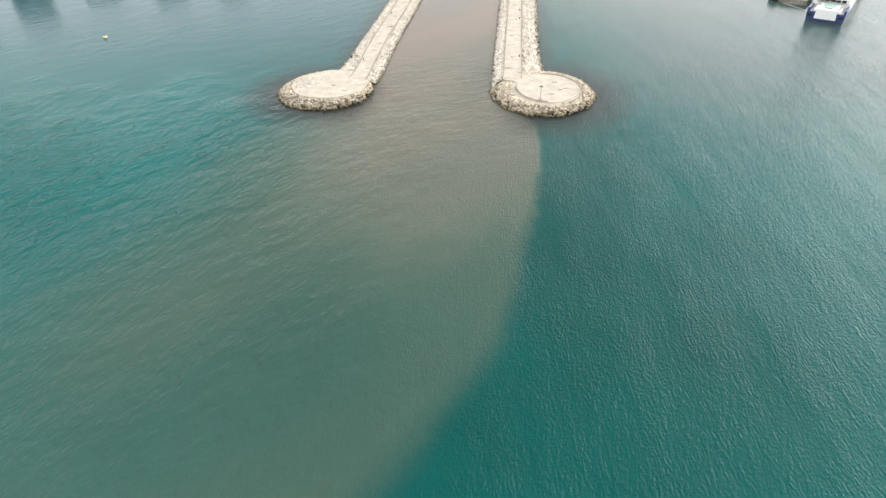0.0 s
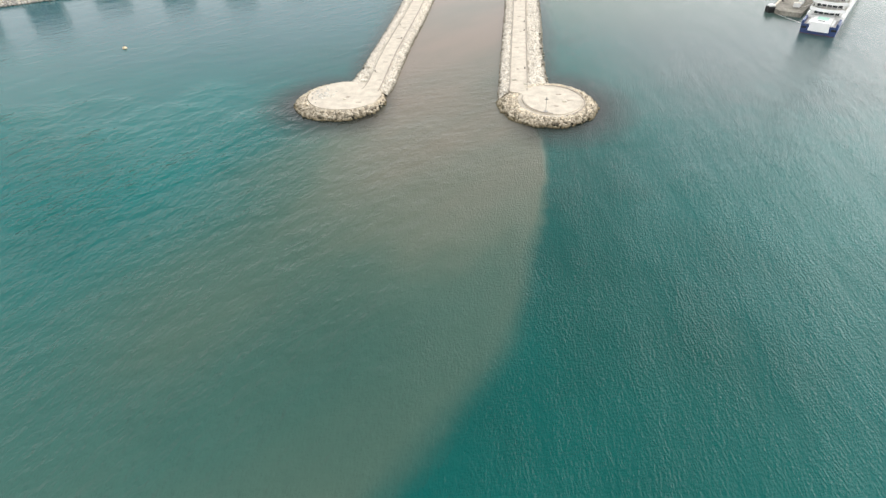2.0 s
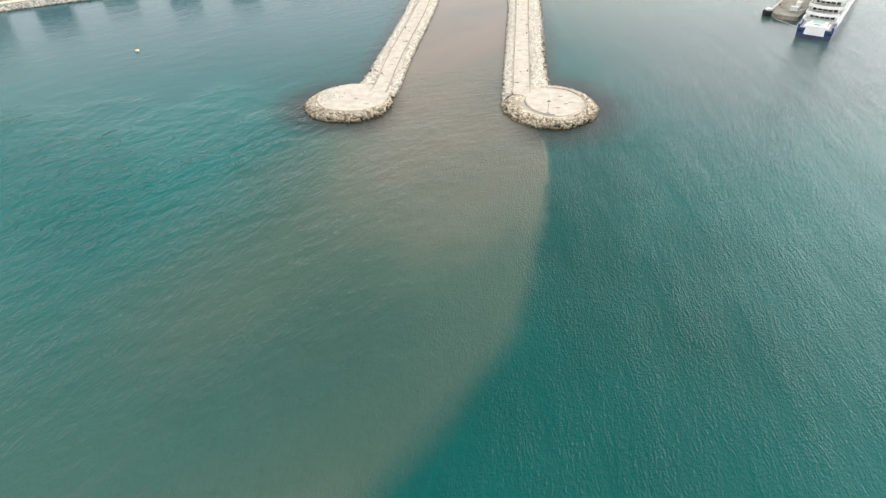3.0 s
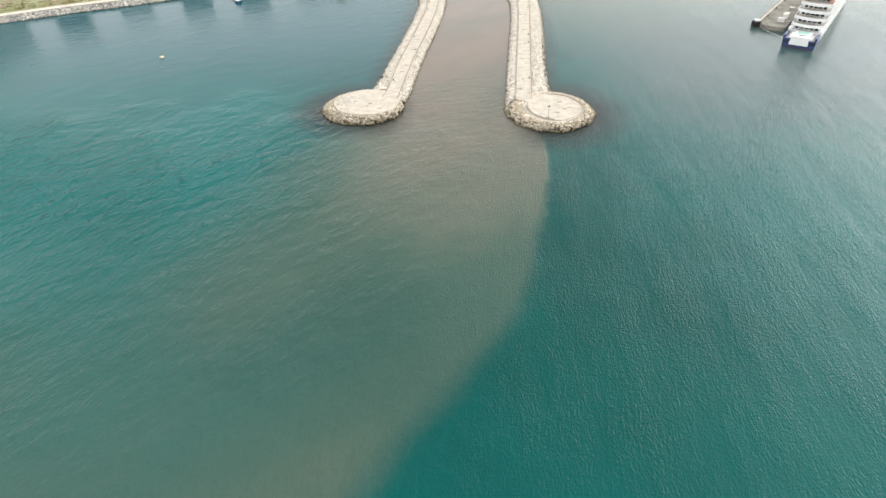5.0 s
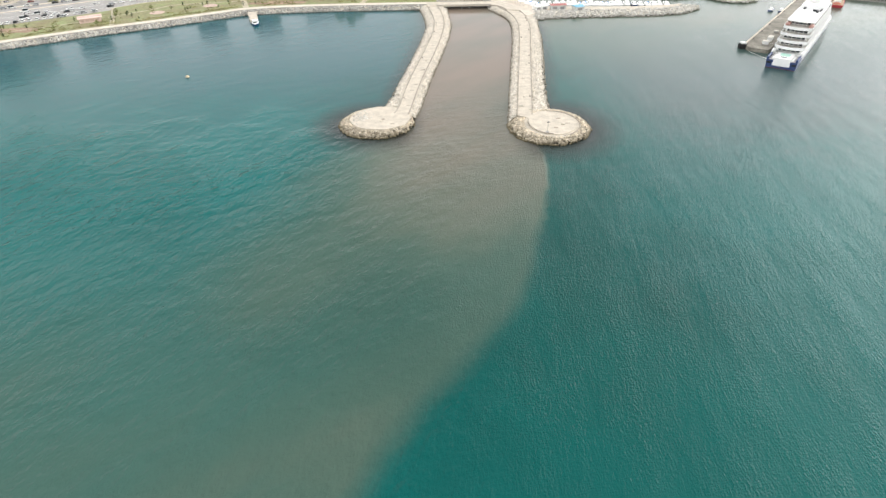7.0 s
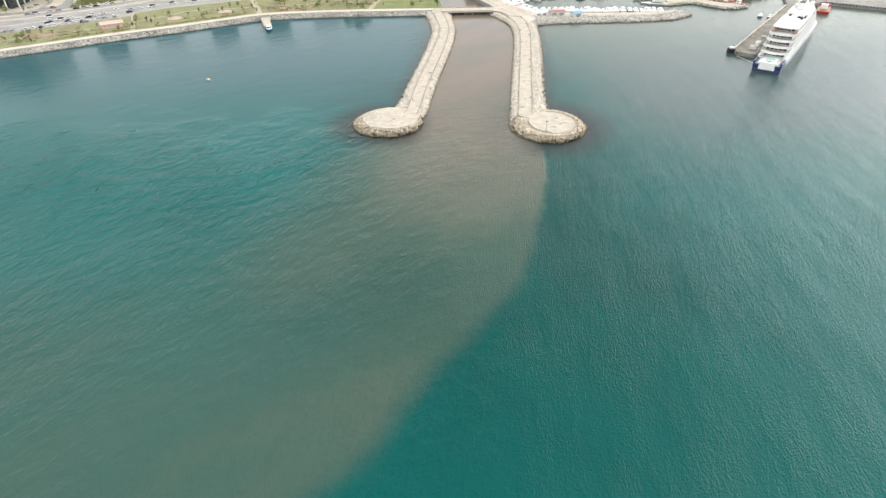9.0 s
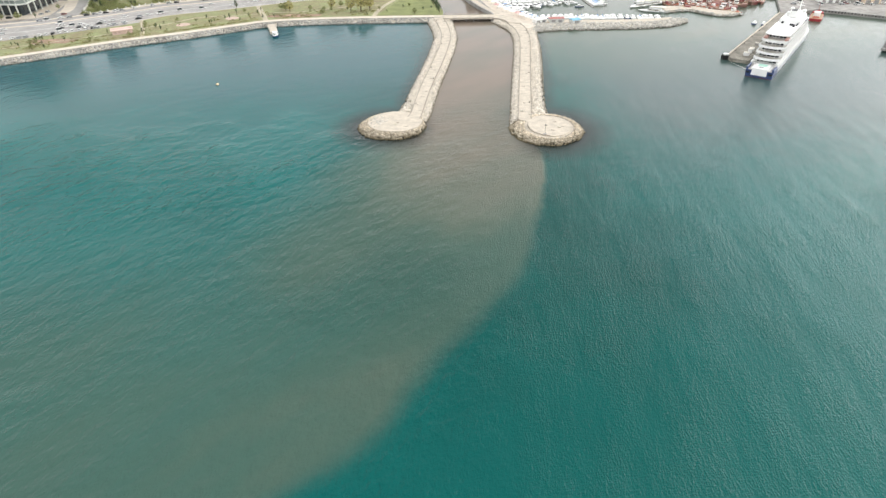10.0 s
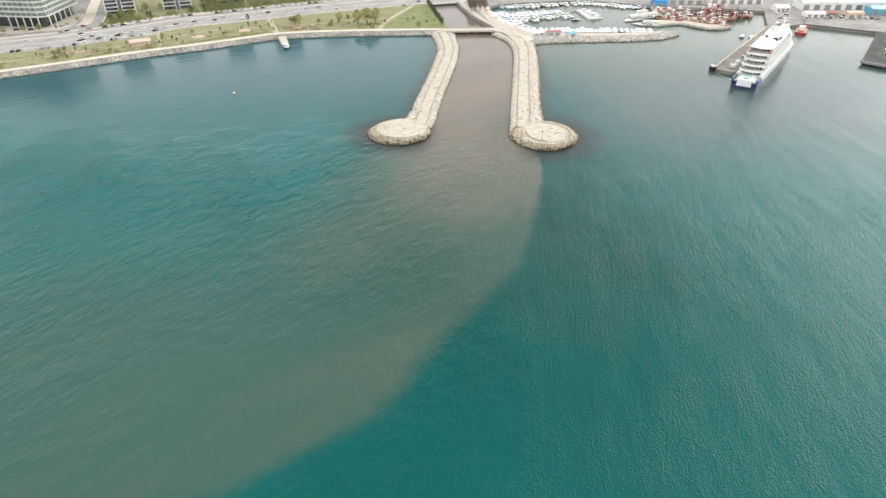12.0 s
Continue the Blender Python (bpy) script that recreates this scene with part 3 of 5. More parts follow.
setting("garden_ground", prism(bmesh.new(), garden, 2.0, 2.36), GRASS, "planted gardens of the apartment blocks", "garden")

garden_wall = thing("garden_wall", "low white wall with posts before the apartment gardens", "wall", m=Matrix.Translation((-200, 480, 0)))
wall_line = curve([(-319, 490), (-309.5, 463), (-302, 441)] + [(q.x, q.y) for q in shifted(ROAD, 49.9) if -298 < q.x < -70], 4.0)
placed("wall", ribbon(bmesh.new(), wall_line, shifted(wall_line, 0.3), 2.2, 3.0), SLAB0, garden_wall, "low cream wall")
for q in curve([(p.x, p.y) for p in wall_line], 4.5):
    placed("post", box(bmesh.new(), q.x - 0.25, q.x + 0.25, q.y - 0.3, q.y + 0.3, 2.2, 4.0, 0.05), WHITE, garden_wall, "white wall post")

# riprap below the promenade
bank = [q for q in SHORE if -420 < q.x < -19]
foot = shifted(bank, -7.0)
setting("bank", strip(bmesh.new(), shifted(bank, -8.5), shifted(bank, 0.0), -0.8, 2.1), CORE, "rubble slope under the promenade", "embankment")
rubble("riprap_shore", bank_spots(foot, bank, 0.0, 2.1, 1.25, 3, 0.25), None, "grey boulders piled along the park shore", ROCK_GREY)


# ---------------------------------------------------------------- the two jetties
def jetty(label, stations, seed, head, plaza, apron, side, lip):
    """stations: west waterline, west path edge, east path edge, east waterline, from the head to the shore."""
    cx, cy, rx, ry = head
    root = thing("jetty", label, "jetty", "river mouth jetties", Matrix.Translation((cx, cy, 0)))
    lw, lp, rp, rw = (curve(line, 3.0) for line in zip(*stations))
    n = min(map(len, (lw, lp, rp, rw)))

    def even(line):
        return [line[round(i * (len(line) - 1) / (n - 1))] for i in range(n)]

    lw, lp, rp, rw = map(even, (lw, lp, rp, rw))
    bm = bmesh.new()
    placed("head_core", prism(bmesh.new(), oval(cx, cy, rx * 1.06, ry * 1.06, 40), -2.2, 1.35, top=oval(cx, cy, rx * 0.80, ry * 0.80, 40)), GAP, root, "dark rubble core of the head")
    strip(bm, shifted(lw, 1.2), [a.lerp(b, 0.55) for a, b in zip(lw, lp)], -1.2, 1.45)
    strip(bm, [a.lerp(b, 0.55) for a, b in zip(lw, lp)], lp, 1.45, 1.5)
    strip(bm, shifted(rw, -1.2), [a.lerp(b, 0.55) for a, b in zip(rw, rp)], -1.2, 1.45)
    strip(bm, [a.lerp(b, 0.55) for a, b in zip(rw, rp)], rp, 1.45, 1.5)
    placed("core", bm, CORE, root, "dark rubble core")
    # the walkway in cast bays, with a low kerb on both sides
    bm = bmesh.new()
    ribbon(bm, lp, rp, 0.5, 2.16)
    placed("walkway", bm, PAVE, root, "pale worn concrete walkway")
    # the kerb's dark colour paints in the shaded step beside the walkway
    for line, d in ((lp, 0.0), (rp, -0.35)):
        placed("kerb", ribbon(bmesh.new(), shifted(line, d + 0.35), shifted(line, d), 1.2, 2.32), PARAPET, root, "kerb along the walkway, darkened for its step shade")
    px, py, qx, qy = plaza
    placed("plaza", prism(bmesh.new(), oval(px, py, qx, qy, 48, 0.03, seed), 0.5, 2.24), PAVE, root, "pale round concrete platform")
    bm = bmesh.new()
    a, b = oval(px, py, qx + 0.55, qy + 0.55, 48, 0.03, seed), oval(px, py, qx + 0.02, qy + 0.02, 48, 0.03, seed)
    i0, i1 = lip
    ribbon(bm, [V2(*q) for q in a[i0:i1]], [V2(*q) for q in b[i0:i1]], 0.6, 2.45)
    placed("parapet", bm, PAVE, root, "low pale parapet round the platform")
    if side > 0:
        w_ = oval(px, py, qx + 0.34, qy + 0.34, 48, 0.03, seed)
        wall = ribbon(bmesh.new(), [V2(*q) for q in w_[22:36]], [V2(*q) for q in b[22:36]], 0.6, 2.7)
        bmesh.ops.scale(wall, vec=(1.004, 1.004, 1), space=Matrix.Translation((-px, -py, 0)), verts=wall.verts)
        placed("retaining_wall", wall, PARAPET, root, "dark curved retaining wall")
    # short bollards along the kerbs
    rb = random.Random(seed + 9)
    for line, d in ((lp, 0.7), (rp, -0.7)):
        row = shifted(line, -d)
        for i in sorted(rb.sample(range(5, n - 2), 7 if (d < 0) == (side > 0) else 2)):
            q = row[i]
            placed("bollard", tube(bmesh.new(), (q.x, q.y, 2.1), (q.x, q.y, 2.75), 0.2, seg=8), RUBBER, root, "short dark bollard")
    # joints between bays
    for i in range(3, n - 1, 4):
        w = (lp[i] - rp[i]).normalized()
        s = Vector((-w.y, w.x)) * 0.05
        placed("joint", ribbon(bmesh.new(), [lp[i] + s, lp[i] - s], [rp[i] + s, rp[i] - s], 2.1, 2.166), KERB, root, "grey joint between concrete bays")
    spots = bank_spots(lw, lp, 0.0, 1.75, 0.80, seed, 0.5) + bank_spots(rw, rp, 0.0, 1.75, 0.80, seed + 1, 0.5)
    ring_a = [V2(*q) for q in oval(cx, cy, rx, ry, 64, 0.05, seed)] 
    rim = 2.0 if side > 0 else 0.7
    ring_b = [V2(*q) for q in oval(px, py, qx + rim, qy + rim, 64)]
    if side > 0:
        placed("rim", prism(bmesh.new(), oval(px, py, qx + 1.9, qy + 1.9, 48, 0.02, seed), 0.5, 2.08), PAVE, root, "pale paved rim of the platform")
        k_out, k_in = oval(px, py, qx + 1.75, qy + 1.75, 48), oval(px, py, qx + 1.45, qy + 1.45, 48)
        turn_ = list(range(38, 48)) + list(range(0, 13))
        placed("kerb", ribbon(bmesh.new(), [V2(*k_out[i]) for i in turn_], [V2(*k_in[i]) for i in turn_], 1.5, 2.3), PARAPET, root, "weathered kerb round the platform")
    ring = bank_spots(ring_a + ring_a[:1], ring_b + ring_b[:1], 0.0, 2.05, 0.78, seed + 2, 0.3, 1.25)
    ring = [(x, y, z, k * (1.3 if z < 0.8 else 0.92)) for x, y, z, k in ring]

    def clear(s):
        """Not on the walkway."""
        for i in range(n - 1):
            if abs(s[1] - (lp[i].y + rp[i].y) / 2) < 2.5 and lp[i].x + 0.2 < s[0] < rp[i].x - 0.2:
                return False
        return True

    # behind, the paving runs on to a thin rim of low stones
    ax, ay, bx, by = apron
    back = [q for q in oval(ax, ay, bx, by, 64, 0.03, seed + 3) if q[1] > ay - 0.15 * by]
    placed("apron", prism(bmesh.new(), back, -1.0, 2.02), PAVE, root, "pale paved apron of the head")
    ring = [s for s in ring if clear(s) and (s[1] < ay - 0.15 * by or math.hypot((s[0] - ax) / bx, (s[1] - ay) / by) > 0.98)]
    ring.sort(key=lambda s: s[1])
    boulders(ring[:280], root)
    rubble("riprap", ring[280:], root, "beige boulders round the head")
    rubble("riprap", spots, root, "pale piled boulders", ROCK_PALE)
    return root


def debris(parent, cx, cy, rx, ry, count, seed):
    rr = random.Random(seed)
    boulders([(cx + rx * rr.gauss(0, 0.5), cy + ry * rr.gauss(0, 0.5), 2.3, rr.uniform(0.3, 0.8)) for _ in range(count)], parent)


WEST = jetty(
    "pale stone jetty with a round head and concrete walkway",
    [((-43, 210), (-31, 205), (-25.4, 203), (-21.5, 204)), ((-36.4, 219), (-29.4, 213), (-24.3, 212), (-19.8, 215)), ((-31.5, 250), (-26, 247), (-20.6, 246.5), (-15.4, 252)),
     ((-24.8, 300), (-19.3, 296), (-13.6, 296), (-8.4, 302)), ((-21.4, 331), (-15.6, 326), (-10.1, 326), (-4.6, 333)), ((-20, 352), (-14, 353), (-8.4, 353), (-3.4, 354)),
     ((-21.6, 374), (-15.8, 376), (-9.6, 375.6), (-4.4, 376)), ((-25.5, 399), (-20, 403), (-13, 403), (-5.6, 399))],
    21, (-38.5, 198.6, 16.0, 15.4), (-36.8, 199.4, 12.4, 11.5), (-36.8, 200.4, 12.9, 12.9), -1, (20, 46))
EAST = jetty(
    "pale stone jetty with a broad round head and concrete walkway",
    [((17.6, 198), (21.8, 201), (27.8, 201), (41, 206)), ((18.4, 207), (22.6, 206), (28.6, 206), (37.6, 214)), ((23.4, 250), (27.1, 244), (33, 244), (41, 250)),
     ((29.3, 300), (33.2, 293.6), (38.8, 293.4), (47.2, 300)), ((32.7, 331), (36.5, 323), (42.5, 323), (50.2, 330)), ((33.7, 352), (38.3, 345), (44.8, 345), (51.4, 351)),
     ((32.4, 368), (38, 361), (45, 361), (52.4, 362)), ((27.5, 382), (35.8, 376), (44, 375), (53, 370)), ((22, 396), (29, 395), (38, 397), (50, 385))],
    31, (34, 192.4, 17.0, 18.2), (35.2, 191.6, 9.6, 11.6), (35.4, 192.0, 11.4, 13.4), 1, (26, 60))

rs = random.Random(5)
stones = [(-45.6 + 3.8 * rs.gauss(0, 0.5), 201.0 + 6.0 * rs.gauss(0, 0.5), 2.2, rs.uniform(0.4, 1.0)) for _ in range(80)]
rubble("broken_stone", [q for q in stones if math.hypot((q[0] + 36.8) / 12.2, (q[1] - 199.6) / 11.5) < 1], WEST, "pale grey broken stones on the platform", ROCK_MID)
debris(EAST, 22.5, 193, 1.8, 4.5, 26, 6)

placed("landing", prism(bmesh.new(), [(21.9, 200.4), (22.4, 207), (28.6, 207), (33, 203.4), (36, 201), (31, 194), (26.6, 194), (25.6, 198)], 0.5, 2.2), PAVE, EAST, "pale paving between walkway and platform")

# worn dark patches in the paving
STAIN = mat("dark worn paving patch", (0.36, 0.31, 0.25), 0.9, 0, 0.25, 0.8, 4.0, 0.3, 0.03)
rs = random.Random(17)
for root, spots_ in ((WEST, ((-35.5, 198.4), (-31.5, 193.5), (-28.6, 205), (-25.4, 214), (-27.2, 222), (-24.5, 233), (-22.8, 241), (-20.5, 262), (-18.4, 277), (-15.2, 305), (-13.0, 331))),
                     (EAST, ((38.5, 196.4), (41.6, 191.0), (36.0, 186.6), (25.2, 210.5), (27.0, 222), (29.5, 247), (33.6, 268), (35.5, 291), (39.4, 318)))):
    for x, y in spots_:
        level = 2.245 if y < 204 else 2.165
        placed("stain", prism(bmesh.new(), oval(x, y, rs.uniform(0.5, 1.2), rs.uniform(0.4, 0.9), 12, 0.5, x), 2.0, level), STAIN, root, "dark worn patch")

# paved corner between the east jetty and the footbridge
corner = curve([(34.5, 383), (32.8, 389), (29.5, 394.5), (23.8, 397.4)], 3)
corner_b = curve([(43.6, 381), (42, 389), (38, 398), (31, 405.5), (23.8, 408.6)], 3)
kk = min(len(corner), len(corner_b))
corner, corner_b = ([ln[round(i * (len(ln) - 1) / (kk - 1))] for i in range(kk)] for ln in (corner, corner_b))
setting("path_corner", ribbon(bmesh.new(), corner, corner_b, 1.5, 2.5), PAVE, "pale concrete walkway curving to the footbridge", "path")
setting("kerb_corner", ribbon(bmesh.new(), corner, shifted(corner, 0.4), 1.5, 2.66), PARAPET, "grey kerb of the curved walkway", "kerb")
setting("marina_quay", prism(bmesh.new(), [(24, 409), (32, 407), (39, 398), (43, 385), (44.4, 372), (46.4, 366.6), (51.8, 372.4), (53.8, 390), (49.5, 402), (39.6, 420), (30.6, 441), (26, 469), (25.6, 488), (14, 488), (22, 440), (28, 418)], -1.0, 2.3), PROM, "pale quay of the boat harbour", "quay")

# footbridge over the river mouth
foot_bridge = thing("footbridge", "low pale concrete footbridge across the river mouth", "bridge", m=Matrix.Translation((5.5, 403, 0)))
placed("deck", box(bmesh.new(), -20, 25, 397.6, 408.6, 1.7, 2.52), PAVE, foot_bridge, "pale concrete bridge deck")
placed("beam", box(bmesh.new(), -13, 24.5, 398.2, 408.0, 1.15, 1.7), DARK, foot_bridge, "dark beams under the deck")
for y in (397.6, 408.3):
    placed("parapet", box(bmesh.new(), -13, 24.5, y, y + 0.3, 2.52, 2.95), KERB, foot_bridge, "low concrete parapet")
for x in (4.0, 9.5):
    placed("pier", box(bmesh.new(), x, x + 0.9, 398.6, 407.6, -2, 1.15, 0.1), CONCRETE, foot_bridge, "concrete river pier")
for x0, x1 in ((-16, -12.2), (22.6, 27)):
    placed("abutment", box(bmesh.new(), x0, x1, 397.9, 408.2, -2, 1.7), CONCRETE, foot_bridge, "concrete abutment")
road_bridge = thing("road_bridge", "grey road bridge over the river", "bridge", m=Matrix.Translation((-15, 520, 0)))
rb = curve([(-40, 502), (-10, 509), (20, 520)], 4)
placed("deck", ribbon(bmesh.new(), rb, shifted(rb, 34), 1.4, 2.5), ASPHALT, road_bridge, "grey asphalt bridge deck")
placed("parapet", ribbon(bmesh.new(), shifted(rb, -0.4), shifted(rb, 0.0), 1.2, 3.3), WHITE, road_bridge, "white bridge parapet")

# river walls
bank_e = curve([(24.5, 409), (22.5, 418), (16, 434), (9.8, 455), (3.4, 482), (-2, 512)], 4)
setting("river_wall_east", ribbon(bmesh.new(), bank_e, shifted(bank_e, -1.2), -2, 2.7), CONCRETE, "pale concrete river wall", "wall")
setting("river_quay_east", ribbon(bmesh.new(), shifted(bank_e, -1.25), shifted(bank_e, -6.0), 1.9, 2.42), PAVE, "pale paved river bank", "pavement")
bank_w = curve([(-12.2, 409), (-12.3, 424), (-16, 444), (-22, 472), (-29, 501)], 4)
setting("river_wall_west", ribbon(bmesh.new(), bank_w, shifted(bank_w, 0.8), -2, 2.6), CONCRETE, "concrete river wall", "wall")

# breakwater of the boat harbour
mole_w = curve([(50, 362), (62, 365.6), (75, 366.6), (96, 367), (117, 367.6), (138, 369.6), (148, 371.4), (156, 376.5), (165, 385)], 3)
mole_in = curve([(50, 397), (62, 394.5), (75, 392.5), (92, 391), (117, 390), (138, 391), (148, 393), (156, 395), (166.5, 392)], 3)
k = min(len(mole_w), len(mole_in))
mole_w, mole_in = ([ln[round(i * (len(ln) - 1) / (k - 1))] for i in range(k)] for ln in (mole_w, mole_in))
mole = thing("breakwater", "grey boulder breakwater of the boat harbour", "breakwater", m=Matrix.Translation((105, 380, 0)))
mid = [a.lerp(b, 0.42) for a, b in zip(mole_w, mole_in)]
bm = bmesh.new()
strip(bm, shifted(mole_w, -1.5), mid, -1.2, 1.9)
strip(bm, mid, shifted(mole_in, 1.5), 1.9, 0.9)
placed("core", bm, CORE, mole, "rubble core")
placed("quay", ribbon(bmesh.new(), [a.lerp(b, 0.62) for a, b in zip(mole_w[:-3], mole_in[:-3])], mole_in[:-3], -1, 1.75), PAVE, mole, "concrete quay on the harbour side")
rubble("riprap", bank_spots(mole_w, [a.lerp(b, 0.6) for a, b in zip(mole_w, mole_in)], 0, 2.0, 1.3, 51, 0.3) + bank_spots(mole_in[-5:], [a.lerp(b, 0.4) for a, b in zip(mole_in, mole_w)][-5:], 0, 1.8, 1.3, 52), mole, "pale grey piled boulders", ROCK_MID)

# second breakwater and fishing harbour
m2w = curve([(158, 415.6), (172, 420), (180, 419), (189.5, 406.5), (201, 402), (212, 406)], 3)
m2i = curve([(160, 432), (175, 432), (184, 430), (194, 420), (203, 414), (212, 415)], 3)
k = min(len(m2w), len(m2i))
m2w, m2i = ([ln[round(i * (len(ln) - 1) / (k - 1))] for i in range(k)] for ln in (m2w, m2i))
mole_b = thing("breakwater", "grey stone breakwater of the fishing harbour", "breakwater", m=Matrix.Translation((185, 415, 0)))
placed("core", ribbon(bmesh.new(), m2w, m2i, -2, 1.5), PAVE, mole_b, "concrete crown")
rubble("riprap", bank_spots(shifted(m2w, -3), m2w, 0, 1.6, 1.3, 53, 0.1), mole_b, "grey piled boulders", ROCK_MID)

fish = [(166, 447), (184, 451), (204, 472), (196, 480), (172, 484.5)]
setting("quay_fish", prism(bmesh.new(), fish, -2, 1.6), PAVE, "brown cluttered quay of the fishing harbour", "quay")

# ferry pier, harbour quay and the dark pier
pier = thing("pier", "long grey concrete mooring pier", "pier", m=Matrix.Translation((185, 330, 0)))
bm = bmesh.new()
prism(bm, [(159, 298.5), (159.4, 291.4), (167.5, 286), (181, 303), (248, 397), (240, 404)], -2, 2.0)
placed("deck", bm, PIERDECK, pier, "stained concrete deck")
placed("edge", prism(bmesh.new(), [(159.6, 298.6), (160.3, 298.1), (240.3, 402.6), (239.6, 403.1)], 1.9, 2.3), PROM, pier, "pale edge beam")
placed("fender_block", box(bmesh.new(), 156.2, 160.0, 295.2, 299.0, -1, 2.4, 0.3), RUBBER, pier, "dark corner fender")
placed("hut", box(bmesh.new(), 156.8, 159.6, 296.0, 298.6, 2.4, 3.3, 0.2), WHITE, pier, "small white mooring block")
for i in range(7):
    x, y = 168 + i * 11.4, 306.6 + i * 15.0
    placed("bollard", tube(bmesh.new(), (x, y, 2.0), (x, y, 2.7), 0.3, seg=8), RUBBER, pier, "dark mooring bollard")
quay_wall = setting("quay_wall", prism(bmesh.new(), [(272, 409.6), (315.6, 381), (316.4, 382.6), (273, 411.4)], -2, 2.35), CONCRETE, "grey quay wall with tyre fenders", "quay")


def tyre(name, label):
    """A worn tyre hung flat against a wall that faces -y, its centre at the origin."""
    bm = bmesh.new()
    rings = []
    for i in range(12):
        a = 2 * math.pi * i / 12
        c, d = math.cos(a), math.sin(a)
        rings.append([bm.verts.new((rr_ * c, y, rr_ * d)) for rr_, y in ((0.3, -0.06), (0.52, -0.1), (0.58, -0.2), (0.52, -0.3), (0.3, -0.34))])
    for a, b in zip(rings, rings[1:] + rings[:1]):
        for j in range(5):
            bm.faces.new((a[j], a[(j + 1) % 5], b[(j + 1) % 5], b[j]))
    return tagged(part(name, bm, RUBBER), label, "fender", "tyre fenders on the quay")


FENDER = tyre("tyre_fender", "black tyre hung on the quay wall as a fender")
for i in range(24):
    u = (i + 0.5) / 24
    spot = pose(272 + 43.6 * u, 409.6 - 28.6 * u, 1.5, 0, 0, math.degrees(math.atan2(-28.6, 43.6)))
    if i:
        copy_thing(FENDER, spot)
    else:
        FENDER.matrix_basis = spot
dark_pier = thing("pier", "dark decked pier on piles", "pier", m=Matrix.Translation((300, 330, 0)))
dk = [(312.2, 379), (258, 305.4), (267, 295), (330, 262), (420, 300)]
placed("deck", prism(bmesh.new(), dk, 1.4, 2.4), DARKDECK, dark_pier, "dark weathered deck")
placed("edge", prism(bmesh.new(), [(257.2, 305.6), (266.6, 294.2), (267.4, 295.0), (258.4, 305.7)], 1.2, 2.7), CONCRETE, dark_pier, "pale edge beam")
for i in range(9):
    for j in range(5):
        x, y = 262 + i * 6 + j * 9, 306 + i * 8 - j * 7
        if j == 0 or i == 0:
            placed("pile", tube(bmesh.new(), (x, y, -3), (x, y, 1.4), 0.45), CONCRETE, dark_pier)

# ---------------------------------------------------------------- the moored ship
SHIP = Matrix.Translation((162.2, 260.6, 0)) @ Matrix.Rotation(math.atan2(-52.5, 71.5), 4, "Z")
ship = thing("passenger_ship", "white passenger ship with navy hull moored at the pier", "ship", m=SHIP)


def hull_line(w, y0, y1, bow=26.0, n=8, tail=0.0):
    """A deck outline in the ship's own space: stern at y0, bow at y1; tail: how far the stern bows out."""
    right = [(w, y0)] + [(w * math.cos(math.pi / 2 * (i / n) ** 1.3) if i else w, y1 - bow + bow * (i / n)) for i in range(n)] + [(0, y1)]
    stern = [(-w + 2 * w * i / 6, y0 - tail * (1 - (2 * i / 6 - 1) ** 2)) for i in range(1, 6)] if tail else []
    return right + [(-x, y) for x, y in reversed(right[:-1])] + stern


def grown(w, y0, y1, d, tail, bow=26.0):
    return hull_line(w + d, y0 - d, y1 + d, bow, 8, tail)


L, B = 122.0, 7.2
part("hull", prism(bmesh.new(), hull_line(B - 0.5, 0.6, L - 4), -1.5, 4.0, top=hull_line(B, 0, L)), HULLGREY, ship, "pale grey hull side")
stern_part = [(B + 0.06, -0.06), (B + 0.06, 13), (-B - 0.06, 13), (-B - 0.06, -0.06)]
part("stern", prism(bmesh.new(), [(x * 0.94, y + 0.5) for x, y in stern_part], -1.4, 4.02, top=stern_part), NAVY, ship, "navy blue painted stern")
part("hull_band", prism(bmesh.new(), hull_line(B - 0.3, 0.2, L - 2.2), 0.4, 1.5), NAVY, ship, "navy lower hull band")
part("boot_stripe", prism(bmesh.new(), hull_line(B - 0.36, 0.3, L - 2.8), 0.0, 0.35), REDHULL, ship, "red waterline stripe")
part("main_deck", prism(bmesh.new(), grown(B, 11.5, L, 0.12, 0), 4.0, 5.0), WHITE, ship, "white upper hull band")
for s in (-1, 1):
    part("mooring_port", box(bmesh.new(), s * 5.9 - 1.0, s * 5.9 + 1.0, -0.12, 0.3, 2.2, 3.1), DARK, ship, "dark mooring opening in the stern")
    part("side_wing", box(bmesh.new(), s * 6.75 - 0.5, s * 6.75 + 0.5, 0.0, 8.5, 4.02, 5.5, 0.15), NAVY, ship, "navy bulwark of the aft deck")
    part("side_wing", box(bmesh.new(), s * 6.75 - 0.5, s * 6.75 + 0.5, 8.6, 13.5, 4.02, 6.6, 0.15), WHITE, ship, "white bulwark of the aft deck")
    part("stair", box(bmesh.new(), s * 4.6 - 0.5, s * 4.6 + 0.5, 1.0, 9.5, 4.0, 4.6, 0.1), WHITE, ship, "white stair flank")
part("aft_deck", box(bmesh.new(), -6.2, 6.2, 0.2, 14, 3.9, 4.08), DECKGREY, ship, "pale grey aft deck")
pad = part("aft_platform", prism(bmesh.new(), [(-4.1, -0.9), (4.1, -0.9), (4.1, 11.5), (-4.1, 11.5)], 1.6, 5.3, top=[(-3.8, -0.45), (3.8, -0.45), (3.8, 11.5), (-3.8, 11.5)]), WHITE, ship, "white sloping stern platform")
